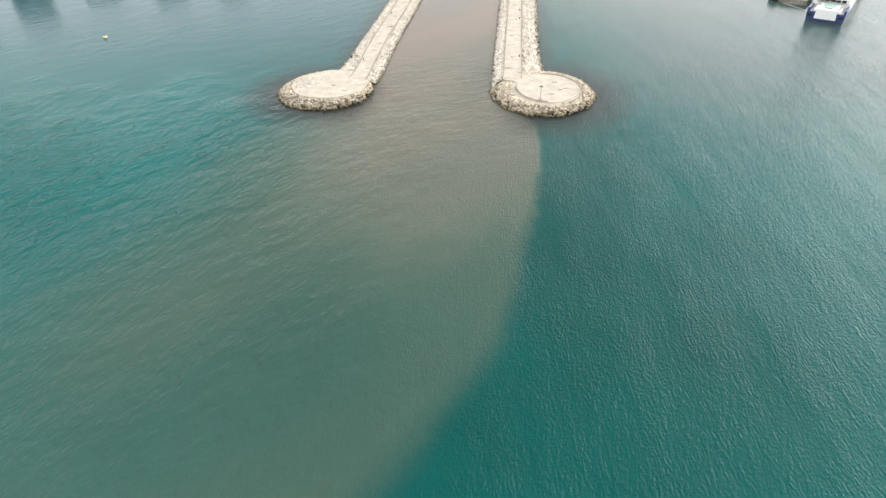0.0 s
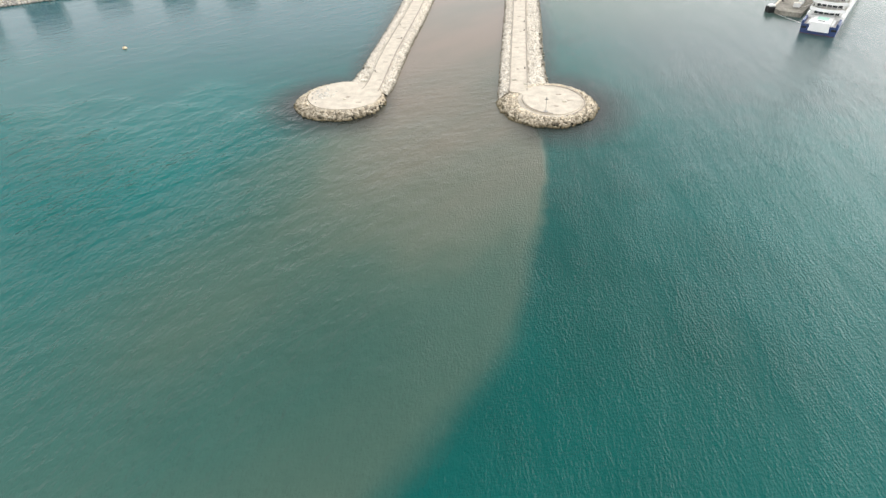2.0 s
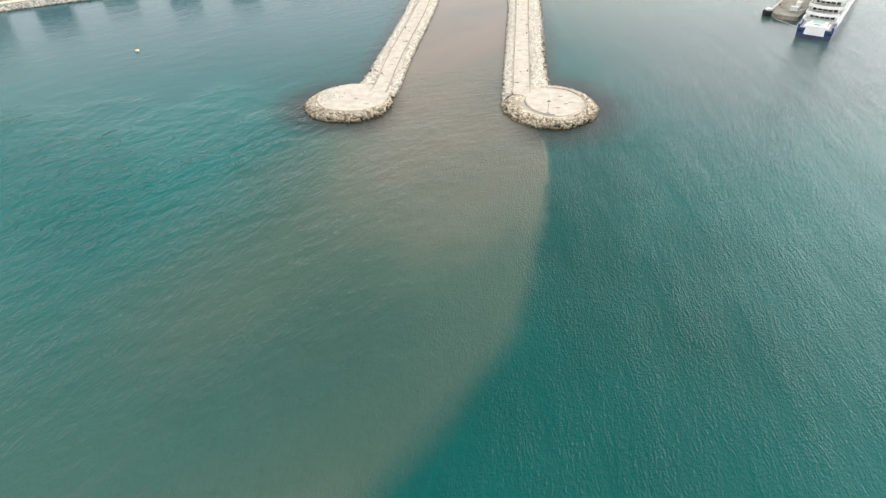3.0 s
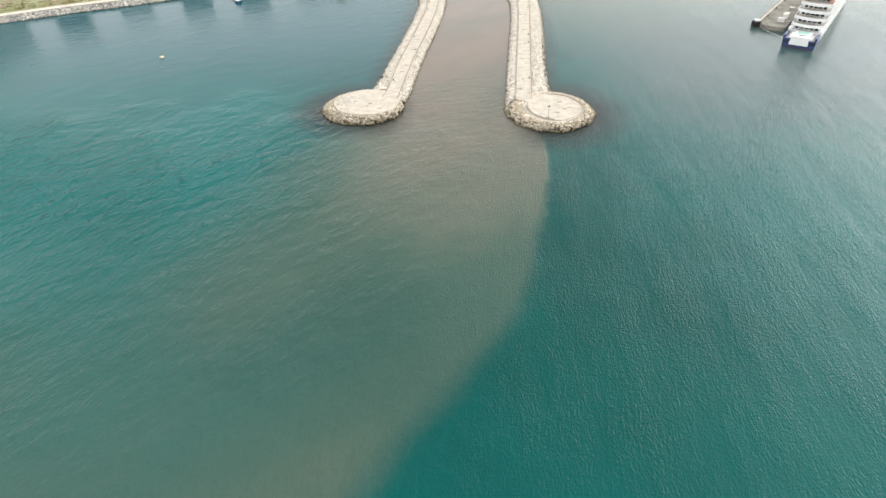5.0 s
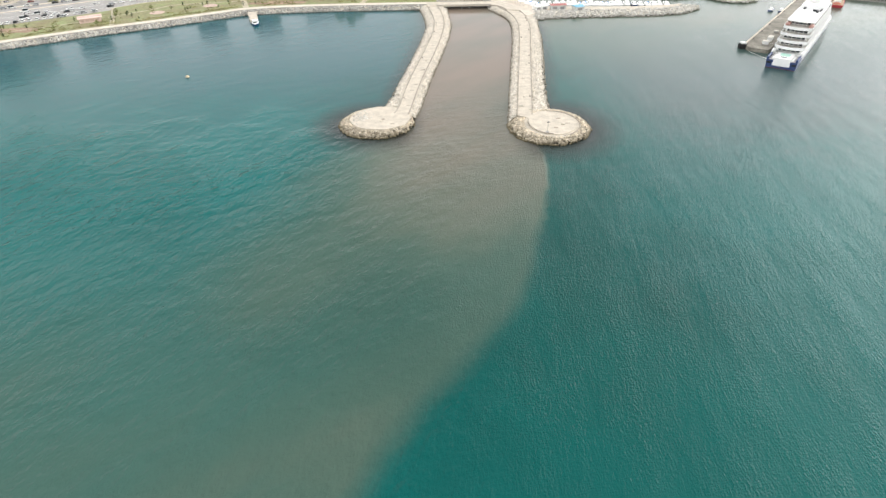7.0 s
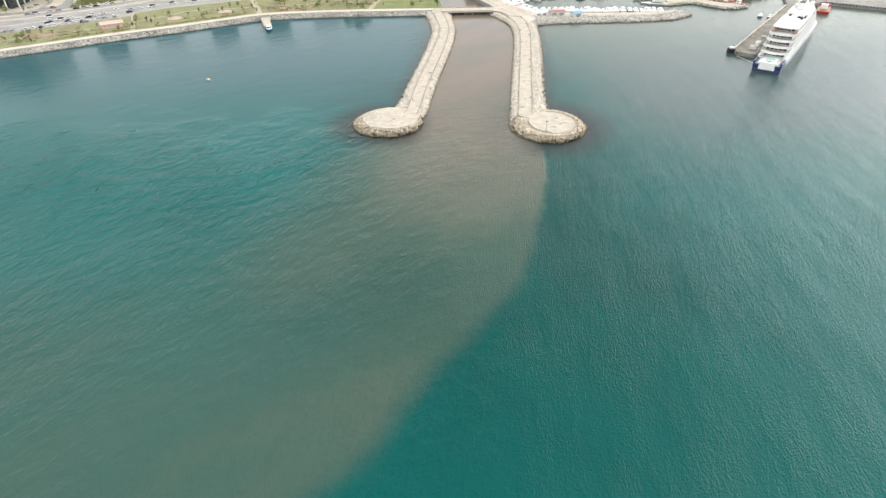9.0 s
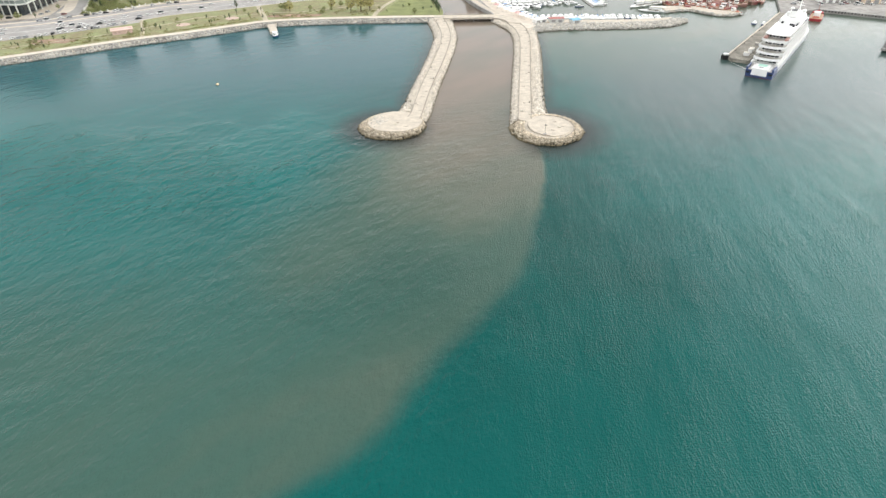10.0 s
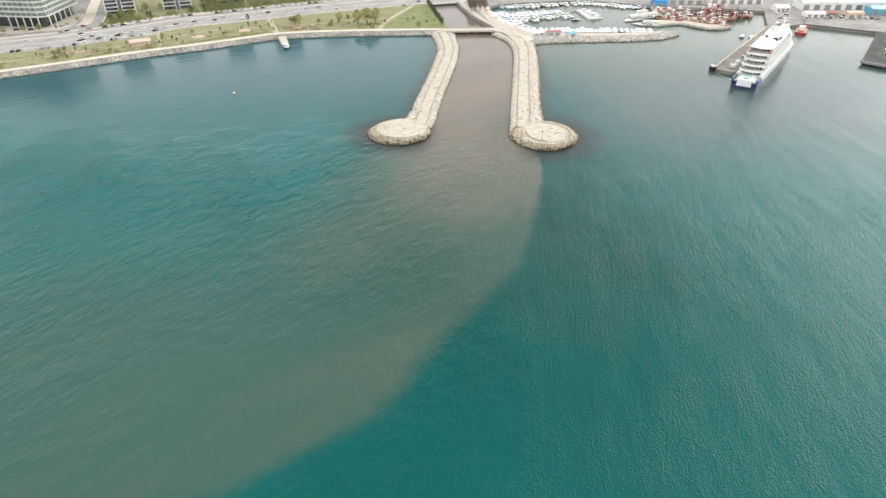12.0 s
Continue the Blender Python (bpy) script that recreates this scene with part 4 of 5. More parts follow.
part("cover", box(bmesh.new(), -2.3, 2.3, 4.6, 9.4, 5.3, 5.38), POOL, pad, "pale green pool cover")
part("grille", box(bmesh.new(), -1.3, 1.3, 2.2, 3.3, 5.3, 5.36), DARK, pad, "small dark grille")
r = random.Random(4)
TIERS = [(7.0, 13.0, 113), (7.0, 16.2, 110), (6.9, 19.8, 107), (6.8, 23.6, 104), (6.4, 30.0, 98)]
HD = 2.5
for k, (w, y0, y1) in enumerate(TIERS):
    z = 5.0 + HD * k
    tier = part("deck_house", prism(bmesh.new(), hull_line(w - 0.9, y0 + 1.6, y1 - 2, 24), z, z + 2.2), WHITE, ship, "white deck house")
    part("deck_slab", prism(bmesh.new(), grown(w, y0, y1, 0.2, 2.6), z + 2.1, z + 2.4), WHITE, tier, "white overhanging deck edge")
    # bulwark round the open after part of the deck above
    if k < 4:
        wn_, yn = TIERS[k + 1][0], y0
        bm = bmesh.new()
        out, inn = hull_line(w + 0.15, yn - 0.1, y1, 26, 8, 2.6), hull_line(w - 0.05, yn + 0.1, y1 - 0.2, 26, 8, 2.6)
        lo = [bm.verts.new((x, y, z + 2.35)) for x, y in out]
        hi = [bm.verts.new((x, y, z + 3.35)) for x, y in out]
        li = [bm.verts.new((x, y, z + 2.35)) for x, y in inn]
        hj = [bm.verts.new((x, y, z + 3.35)) for x, y in inn]
        for i in range(len(out)):
            j = (i + 1) % len(out)
            for q in ((lo[i], lo[j], hi[j], hi[i]), (li[j], li[i], hj[i], hj[j]), (hi[i], hi[j], hj[j], hj[i])):
                bm.faces.new(q)
        part("bulwark", bm, WHITE, tier, "white solid bulwark")
        part("deck_floor", prism(bmesh.new(), hull_line(w - 0.3, y0 + 0.3, y0 + 12, 4, 4, 2.4), z + 2.37, z + 2.43), PALEDECK, tier, "pale planked after deck")
    # window bands in the sides, doors and windows in the after wall
    for s in (-1, 1):
        x = s * (w - 0.9)
        for i in range(17):
            a = y0 + 6 + i * 4.1
            part("window", box(bmesh.new(), min(x, x + s * 0.06), max(x, x + s * 0.06), a, a + 3.2, z + 0.7, z + 1.75), GLASS, tier, "dark cabin window")
    for i in range(6):
        a = -w + 1.4 + i * (2 * w - 2.8) / 5
        part("post", box(bmesh.new(), a - 0.12, a + 0.12, y0 - 0.6, y0 - 0.36, z, z + 2.1), WHITE, tier, "white deck post")
    for i in range(5):
        a = -w + 1.9 + i * (2 * w - 3.8) / 5
        part("window", box(bmesh.new(), a, a + (2 * w - 3.8) / 5 - 0.14, y0 + 1.53, y0 + 1.7, z + 0.25, z + 2.05), GLASS, tier, "dark sliding door")
for s in (-1, 1):
    bm = bmesh.new()
    box(bm, s * 5.6 - 1.1, s * 5.6 + 1.1, 25.5, 30.5, 15.1, 16.5, 0.45)
    part("lifeboat", bm, ORANGE, ship, "orange covered lifeboat on deck")
zt = 5.0 + HD * 5 - 0.1
part("top_house", prism(bmesh.new(), hull_line(5.9, 58, 92, 14), zt, zt + 2.2, top=hull_line(5.6, 59, 91, 14)), WHITE, ship, "white top deck house")
part("sun_awning", prism(bmesh.new(), hull_line(6.7, 28.0, 62, 5, 4, 1.2), zt, zt + 0.35), WHITE, ship, "white flat top roof")
part("funnel", prism(bmesh.new(), hull_line(2.0, 66, 73.5, 3, 4), zt + 2.4, zt + 6.2, top=hull_line(1.6, 65.5, 72, 2.5, 4)), WHITE, ship, "white funnel")
part("funnel_top", prism(bmesh.new(), hull_line(1.4, 65.8, 71.5, 2.5, 4), zt + 6.2, zt + 6.5), DARK, ship, "dark funnel outlet")
for x, y in ((-3.6, 84), (3.6, 82), (-3.4, 70)):
    bm = bmesh.new()
    bmesh.ops.create_icosphere(bm, subdivisions=2, radius=1.25)
    bmesh.ops.translate(bm, vec=(x, y, zt + 3.6), verts=bm.verts)
    tube(bm, (x, y, zt + 1.8), (x, y, zt + 2.6), 0.6)
    part("radome", bm, WHITE, ship, "white radome", True)
bm = bmesh.new()
tube(bm, (0, 88, zt + 2), (0, 87, zt + 9), 0.45, 0.2)
box(bm, -2.2, 2.2, 87.1, 87.6, zt + 5.4, zt + 5.7)
box(bm, -1.4, 1.4, 86.9, 87.3, zt + 7.0, zt + 7.25)
part("mast", bm, WHITE, ship, "white radar mast")
for x, y, w, d in ((3.4, 50, 1.0, 3.2), (4.6, 54, 0.7, 4.0), (1.2, 53, 2.4, 0.8), (-4.0, 56, 1.2, 1.6)):
    part("deck_gear", box(bmesh.new(), x, x + w, y, y + d, zt + 0.35, zt + 1.3, 0.1), DARK, ship, "dark roof ventilator")
part("bridge_window", prism(bmesh.new(), hull_line(6.3, 80, 96.2, 14), zt - 1.9, zt - 0.8), GLASS, ship, "dark bridge windows")
for s, x, y, z in ((-1, -19, 14, 2.4), (-1, -12.5, 34, 2.4)):
    part("mooring_line", tube(bmesh.new(), (s * 7.0, 1.0 if y < 20 else 40, 3.6), (x, y, z), 0.07, seg=5), WHITE, ship, "pale mooring rope")


# ---------------------------------------------------------------- boats
def boat_hull(bm, length, beam, high, z0=-0.3, mi=0, bow=0.4):
    low = hull_line(beam / 2 * 0.75, 0.15, length * 0.93, length * bow, 5)
    return prism(bm, low, z0, high, mi, top=hull_line(beam / 2, 0, length, length * bow, 5))


def motor_boat(name, label, length, beam, hull, cabin, group):
    """Stern at the origin, bow along +y, floating at z 0."""
    b = thing(name, label, "boat", group)
    part("hull", boat_hull(bmesh.new(), length, beam, 0.95), hull, b)
    part("deck", prism(bmesh.new(), hull_line(beam / 2 - 0.16, 0.2, length - 0.5, length * 0.38, 4), 0.9, 1.0), WHITE, b, "pale deck")
    bm = prism(bmesh.new(), hull_line(beam * 0.36, length * 0.28, length * 0.68, length * 0.2, 4), 1.0, 2.0, top=hull_line(beam * 0.31, length * 0.32, length * 0.62, length * 0.16, 4))
    part("cabin", bm, cabin, b, "white cabin")
    part("windscreen", prism(bmesh.new(), hull_line(beam * 0.352, length * 0.33, length * 0.665, length * 0.2, 4), 1.35, 1.75), GLASS, b, "dark wraparound windscreen")
    return b


def sail_boat(name, label, length, beam, hull, group):
    b = thing(name, label, "boat", group)
    part("hull", boat_hull(bmesh.new(), length, beam, 0.85, bow=0.6), hull, b)
    part("deck", prism(bmesh.new(), hull_line(beam / 2 - 0.15, 0.2, length - 0.5, length * 0.58, 4), 0.82, 0.9), WHITE, b, "white deck")
    part("coachroof", prism(bmesh.new(), hull_line(beam * 0.27, length * 0.32, length * 0.7, length * 0.25, 4), 0.9, 1.3), WHITE, b, "white coachroof")
    part("mast", tube(bmesh.new(), (0, length * 0.55, 0.9), (0, length * 0.55, length * 1.15), 0.08, 0.05, 6), STEEL, b, "aluminium mast")
    part("boom", tube(bmesh.new(), (0, length * 0.54, 1.9), (0, length * 0.16, 1.95), 0.14, seg=6), BLUE, b, "boom with rolled blue sail")
    return b


def fishing_boat(name, label, length, beam, hull, house, group):
    b = thing(name, label, "fishing boat", group)
    bm = boat_hull(bmesh.new(), length, beam, 1.5)
    part("hull", bm, hull, b)
    part("deck", prism(bmesh.new(), hull_line(beam / 2 - 0.3, 0.3, length - 1.0, length * 0.38, 4), 1.3, 1.55), TEAK, b, "worn wooden deck")
    part("bow", prism(bmesh.new(), hull_line(beam / 2 * 0.9, length * 0.72, length + 0.2, length * 0.3, 5), 1.5, 2.3), hull, b, "raised painted bow")
    part("wheelhouse", box(bmesh.new(), -beam * 0.26, beam * 0.26, length * 0.3, length * 0.5, 1.55, 3.9, 0.12), house, b, "white wheelhouse")
    part("window", box(bmesh.new(), -beam * 0.27, beam * 0.27, length * 0.33, length * 0.505, 2.9, 3.5), GLASS, b, "dark wheelhouse windows")
    part("mast", tube(bmesh.new(), (0, length * 0.62, 1.5), (0, length * 0.62, 8.2), 0.14, 0.08, 6), hull, b, "painted mast")
    part("derrick", tube(bmesh.new(), (0, length * 0.6, 2.2), (0, length * 0.2, 6.0), 0.1, 0.07, 6), hull, b, "painted derrick")
    part("fishing_net", prism(bmesh.new(), oval(0, length * 0.14, beam * 0.32, length * 0.09, 12, 0.3, 2), 1.55, 2.3, top=oval(0, length * 0.14, beam * 0.2, length * 0.05, 12, 0.3, 2)), TERRACOTTA, b, "heaped rust red net")
    return b


def moor(kinds, a, b, gap, seed, out, jitter=0.5, size=(1.1, 1.5), sway=0.06):
    """A row of boats from a to b, bows pointing to the side out (1: left of the way, -1: right)."""
    rr = random.Random(seed)
    a, b = Vector(a), Vector(b)
    w = (b - a).normalized()
    turn = math.atan2(w.y, w.x) + (0 if out > 0 else math.pi)
    d, k = 0.0, 0
    while d < (b - a).length:
        q = a + w * d
        kind = rr.choice(kinds)
        m = Matrix.Translation((q.x, q.y, 0)) @ Matrix.Rotation(turn + rr.uniform(-sway, sway), 4, "Z")
        copy_thing(kind, m @ Matrix.Translation((0, 0.8 + rr.random() * jitter, 0)) @ Matrix.Scale(rr.uniform(*size), 4))
        d += gap * rr.uniform(0.8, 1.2)


G = "boats in the marina"
K_MOTOR = motor_boat("motor_boat", "small white motor boat moored in the marina", 7.5, 2.8, WHITE, WHITE, G)
K_MOTOR.matrix_basis = pose(88, 452, 0, 0, 0, 190)
K_CRUISER = motor_boat("motor_boat", "white cabin cruiser moored in the marina", 11, 3.6, WHITE, WHITE, G)
K_CRUISER.matrix_basis = pose(97, 452, 0, 0, 0, 100)
K_BLUE = motor_boat("motor_boat", "white motor boat with a navy hull in the marina", 7.5, 2.7, NAVY, WHITE, G)
K_BLUE.matrix_basis = pose(100, 440, 0, 0, 0, 95)
K_SAIL = sail_boat("sailing_boat", "white sailing yacht with bare mast in the marina", 9.5, 3.0, WHITE, G)
K_SAIL.matrix_basis = pose(108, 448, 0, 0, 0, -80)
ALL = [K_MOTOR, K_MOTOR, K_MOTOR, K_CRUISER, K_CRUISER, K_CRUISER, K_SAIL, K_SAIL, K_BLUE]
moor(ALL, (50, 398.5), (150, 392.5), 4.3, 1, 1)
moor(ALL, (36, 453.6), (56, 453), 4.6, 2, 1)
moor(ALL, (56, 453), (92, 468.5), 4.6, 3, 1)
moor(ALL, (36, 450), (56, 449), 4.6, 4, -1)
moor(ALL, (58, 450), (92, 463.5), 4.6, 5, -1)
moor(ALL, (103, 474), (107, 440), 5.0, 15, 1)
moor(ALL, (38, 498), (100, 509.5), 4.6, 6, -1)
moor(ALL, (106, 510), (122, 511), 3.7, 7, -1)
moor(ALL, (124, 510), (168, 485), 3.8, 8, -1)
moor(ALL, (49, 404), (41, 419), 3.6, 9, -1)
moor(ALL, (40.5, 421), (32, 440), 3.6, 10, -1)
moor(ALL, (31.5, 442), (28, 468), 3.6, 11, -1)
pontoon = thing("pontoon", "narrow floating boat pontoon", "pontoon", m=Matrix.Translation((75, 458, 0)))
pl = curve([(33, 451.6), (56, 450.8), (92, 466), (104, 478)], 6)
placed("walk", ribbon(bmesh.new(), shifted(pl, -0.9), shifted(pl, 0.9), -0.3, 0.55), CONCRETE, pontoon, "grey floating deck")
placed("arm", ribbon(bmesh.new(), [V2(102.6, 476), V2(106.4, 437)], [V2(104.4, 476.2), V2(108.2, 437.2)], -0.3, 0.53), CONCRETE, pontoon, "grey cross arm")

F = "fishing boats in the harbour"
K_RED = fishing_boat("fishing_boat", "red wooden fishing boat with white wheelhouse", 15, 4.6, REDHULL, WHITE, F)
K_RED.matrix_basis = pose(211.5, 407, 0, 0, 0, 25)
K_ORANGE = fishing_boat("fishing_boat", "orange wooden fishing boat with white wheelhouse", 13, 4.2, ORANGE, WHITE, F)
K_ORANGE.matrix_basis = pose(206, 416, 0, 0, 0, 40)
K_PALE = fishing_boat("fishing_boat", "white wooden fishing boat with red trim", 14, 4.4, WHITE, ORANGE, F)
K_PALE.matrix_basis = pose(199, 424, 0, 0, 0, 30)
BROWN = mat("weathered brown hull", (0.17, 0.10, 0.07), 0.7, 0, 0.25, 0.5, 2.0, 0.0)
K_BROWN = fishing_boat("fishing_boat", "weathered brown fishing boat with red wheelhouse", 12, 4.0, BROWN, REDHULL, F)
K_BROWN.matrix_basis = pose(203.5, 428, 0, 0, 0, 48)
FB = [K_RED, K_ORANGE, K_RED, K_ORANGE, K_PALE, K_BROWN]
moor(FB, (168, 433), (192, 434), 4.6, 26, 1, 2.0, (0.75, 1.1), 0.25)
moor(FB, (186, 425.5), (200, 420), 4.6, 21, 1, 2.0, (0.75, 1.1), 0.25)
moor(FB, (189, 446), (219, 463), 4.2, 22, -1, 2.5, (0.9, 1.3), 0.22)
moor(FB, (200, 430), (228, 452), 4.4, 23, -1, 3.0, (0.9, 1.3), 0.3)
moor(FB, (221, 463), (250, 450), 4.4, 24, -1, 2.0, (0.9, 1.3), 0.2)
moor(FB, (216, 466), (240, 466), 4.6, 25, 1, 2.0, (0.9, 1.3), 0.3)
moor(FB, (182, 440), (214, 440), 5.0, 27, 1, 3.0, (0.8, 1.15), 0.4)
moor(FB, (172, 441), (190, 447), 5.0, 28, -1, 3.0, (0.8, 1.1), 0.4)
rn = random.Random(31)
NETS = [REDHULL, ORANGE, BROWN, TERRACOTTA, mat("green net", (0.08, 0.16, 0.12), 0.9, 0, 0.3, 1, 4, 0.4, 0.1), CONCRETE, WHITE]
for i in range(70):
    x = rn.uniform(171, 198)
    y = rn.uniform(452 + max(0, (x - 184) * 1.05), 479)
    w = rn.uniform(0.8, 2.4)
    if i % 3:
        ob = part("fishing_net", prism(bmesh.new(), oval(0, 0, w, w * 0.8, 10, 0.4, i), -0.05, 0.5 + 0.35 * w, top=oval(0, 0, w * 0.4, w * 0.35, 10, 0.5, i)), NETS[i % 5])
        tagged(ob, "heaped fishing net drying on the quay", "net", "nets on the fishing quay")
    else:
        ob = part("crate_stack", box(bmesh.new(), -w * 0.6, w * 0.6, -w * 0.5, w * 0.5, -0.02, w * 0.8, 0.06), NETS[5 + i % 2])
        tagged(ob, "stacked pale fish crates on the quay", "crates", "crates on the fishing quay")
    ob.matrix_basis = pose(x, y, 1.6, 0, 0, rn.uniform(0, 180))
K_BIG = motor_boat("excursion_boat", "large cream excursion boat moored in the harbour", 23, 6.4, WHITE, SLAB0, "excursion boats")
part("upper_deck", prism(bmesh.new(), hull_line(2.2, 5.0, 14.5, 4, 4), 2.0, 3.6), WHITE, K_BIG, "cream upper deck")
part("awning", box(bmesh.new(), -2.5, 2.5, 2.5, 13.5, 3.6, 3.8, 0.05), SLAB0, K_BIG, "pale awning")
K_BIG.matrix_basis = pose(161, 417, 0, 0, 0, 72)
for x, y, a in ((153, 447, 130), (161, 449, 126), (168, 452, 122), (164, 462, 118)):
    copy_thing(K_BIG, pose(x, y, 0, 0, 0, a))
TUG = fishing_boat("tug_boat", "red harbour tug with white wheelhouse at the quay", 21, 7.0, TUGRED, WHITE, "")
TUG.matrix_basis = pose(256.5, 383, 0, 0, 0, -32) @ Matrix.Scale(1.2, 4)
BOAT_P = motor_boat("work_boat", "small dark work boat beside the mooring pier", 7.5, 3.0, NAVY, WHITE, "")
BOAT_P.matrix_basis = pose(209, 376, 0, 0, 0, -36)
copy_thing(BOAT_P, pose(214.5, 373, 0, 0, 0, -34))
# cargo set down on the mooring pier
for x, y, w, d, h, paint in ((170.5, 297, 3.2, 2.4, 1.8, WHITE), (176, 303.5, 2.4, 5.5, 2.2, WHITE), (186, 318, 2.2, 2.2, 1.4, CONCRETE), ):
    ob = thing("container", "small pale cargo container on the mooring pier", "container", "containers on the pier", pose(x, y, 2.0, 0, 0, -36))
    part("box", box(bmesh.new(), -w / 2, w / 2, -d / 2, d / 2, 0, h, 0.06), paint, ob)
    part("lid", box(bmesh.new(), -w / 2 - 0.05, w / 2 + 0.05, -d / 2 - 0.05, d / 2 + 0.05, h, h + 0.12), SLAB0, ob, "pale lid")
# ---------------------------------------------------------------- small pier and kiosks in the park
slip = thing("landing_stage", "small pale concrete landing stage on the shore", "landing stage", m=Matrix.Translation((-137, 385, 0)))
placed("deck", prism(bmesh.new(), [(-145.5, 399), (-139, 399), (-130.6, 371), (-135.6, 369.8)], -1, 1.75), PAVE, slip, "pale concrete deck")
for x, y in ((-137.5, 376), (-131.8, 375.5), (-139.4, 385), (-134.6, 385)):
    placed("bollard", tube(bmesh.new(), (x, y, 1.7), (x, y, 2.3), 0.22, seg=8), STEEL, slip, "steel bollard")
taxi = motor_boat("tour_boat", "small white boat with dark hull at the landing stage", 8.5, 4.4, NAVY, WHITE, "")
taxi.matrix_basis = pose(-132.2, 370, 0, 0, 0, 192)
part("canopy", box(bmesh.new(), -1.8, 1.8, 1.6, 6.4, 2.5, 2.75, 0.1), WHITE, taxi, "white flat canopy")
kiosk = thing("pavilion", "low pink roofed pavilion beside the promenade", "pavilion", m=pose(-241, 371.5, 2.4, 0, 0, 28))
PALEPINK = mat("pale pink render", (0.66, 0.50, 0.44), 0.8, 0, 0.1, 0.3, 2)
part("wall", box(bmesh.new(), -6.6, 6.6, -4, 4, 0, 2.6), PALEPINK, kiosk, "pink rendered wall")
part("roof", box(bmesh.new(), -7.4, 7.4, -4.8, 4.8, 2.6, 3.0, 0.1), mat("faded pink roof", (0.70, 0.53, 0.47), 0.8, 0, 0.1, 0.3, 2), kiosk, "faded pink flat roof")
part("ridge", box(bmesh.new(), -7.0, 7.0, -0.4, 0.4, 3.0, 3.3), PALEPINK, kiosk, "pink roof ridge")
# invented panels, low in contrast, that band the pink wall
for i in range(4):
    part("shutter", box(bmesh.new(), -5.8 + i * 3.0, -3.8 + i * 3.0, -4.06, -3.9, 0.9, 2.1), PINKPAVE, kiosk, "added pink panel for the wall's faint banding")
buoy = thing("buoy", "small faded yellow mooring buoy floating in the bay", "buoy", m=Matrix.Translation((-141.2, 263.3, 0)))
FLOAT = mat("faded yellow plastic", (0.74, 0.60, 0.40), 0.5, 0, 0.15, 1, 4, 0)
bm = bmesh.new()
bmesh.ops.create_uvsphere(bm, u_segments=16, v_segments=10, radius=0.95)
bmesh.ops.scale(bm, vec=(1, 1, 0.75), verts=bm.verts)
bmesh.ops.translate(bm, vec=(0, 0, 0.3), verts=bm.verts)
part("float", bm, FLOAT, buoy, "faded yellow float", True)
part("ring", tube(bmesh.new(), (0, 0, 0.9), (0, 0, 1.6), 0.16), RUBBER, buoy, "dark mooring post")


def beacon(x, y, label):
    b = thing("harbour_light", label, "beacon", "harbour lights", Matrix.Translation((x, y, 2.24)))
    part("base", box(bmesh.new(), -0.6, 0.6, -0.6, 0.6, 0, 0.35, 0.08), CONCRETE, b, "concrete base")
    part("pole", tube(bmesh.new(), (0, 0, 0.3), (0, 0, 4.6), 0.075), STEEL, b, "steel pole")
    part("lantern", tube(bmesh.new(), (0, 0, 4.6), (0, 0, 5.0), 0.16), STEEL, b, "grey lantern")
    part("panel", box(bmesh.new(), -0.55, 0.55, -0.2, 0.25, 4.3, 4.4), DARK, b, "dark solar panel")


beacon(31.8, 182.0, "slim harbour light pole on the jetty head")
for x, y, s in ((-31.4, 213.5, 1.0), (-31, 228.4, 0.9), (-15.4, 326, 0.8), (-36.5, 196.5, 0.6), (24.5, 211, 1.0), (28.2, 206.5, 0.9), (39.5, 190, 0.9)):
    c = thing("concrete_block", "small weathered concrete block on the jetty", "block", "blocks on the jetties", Matrix.Translation((x, y, 2.16)))
    part("block", box(bmesh.new(), -0.8 * s, 0.8 * s, -0.6 * s, 0.6 * s, -0.2, 0.45 * s, 0.1), CORE, c)

# ---------------------------------------------------------------- office block
office = thing("office_building", "large glass office block on tall white columns", "building", m=Matrix.Translation((-352, 440, 2.2)))
CURTAIN = glass("green grey facade glass", (0.20, 0.235, 0.22), 0.15)
OFFICE_SLAB = mat("grey facade panel", (0.60, 0.62, 0.58), 0.6, 0, 0.12, 0.2, 1.5, 0)
SLAB = mat("pale facade panel", (0.62, 0.63, 0.60), 0.6, 0, 0.08, 0.2, 1.5, 0)
foot_line = [V2(-470, 446), V2(-378, 431), V2(-344, 424.5), V2(-338.5, 428), V2(-341.5, 482)]
inner = [V2(-466, 520), V2(-374, 520), V2(-368, 520), V2(-366, 515), V2(-366, 500)]


def storey(d, z0, z1, material, name, label, parent=None):
    line = shifted(foot_line, d)
    return placed(name, ribbon(bmesh.new(), line, inner, z0, z1), material, office, label)


storey(6.0, 2.2, 11.0, GLASS, "lobby", "dark recessed ground floor glazing")
storey(-0.6, 11.0, 12.0, OFFICE_SLAB, "soffit_slab", "pale slab over the columns")
for k in range(13):
    z = 12.0 + 3.8 * k
    storey(0.5, z, z + 2.6, CURTAIN, "glazing", "green grey storey glazing")
    storey(-0.1 - 0.25 * (k % 2), z + 2.6, z + 3.8, OFFICE_SLAB, "spandrel", "pale horizontal spandrel band")
rail = [foot_line[0].lerp(foot_line[1], 0.55 + 0.15 * i) for i in range(3)] + [foot_line[1].lerp(foot_line[2], i / 5) for i in range(1, 6)] + [foot_line[3].lerp(foot_line[4], (i + 0.4) / 6) for i in range(6)]
for q in rail:
    placed("column", tube(bmesh.new(), (q.x - 1.2, q.y + 1.2, 2.2), (q.x - 1.2, q.y + 1.2, 11.0), 0.55, seg=10), OFFICE_SLAB, office, "tall white column")
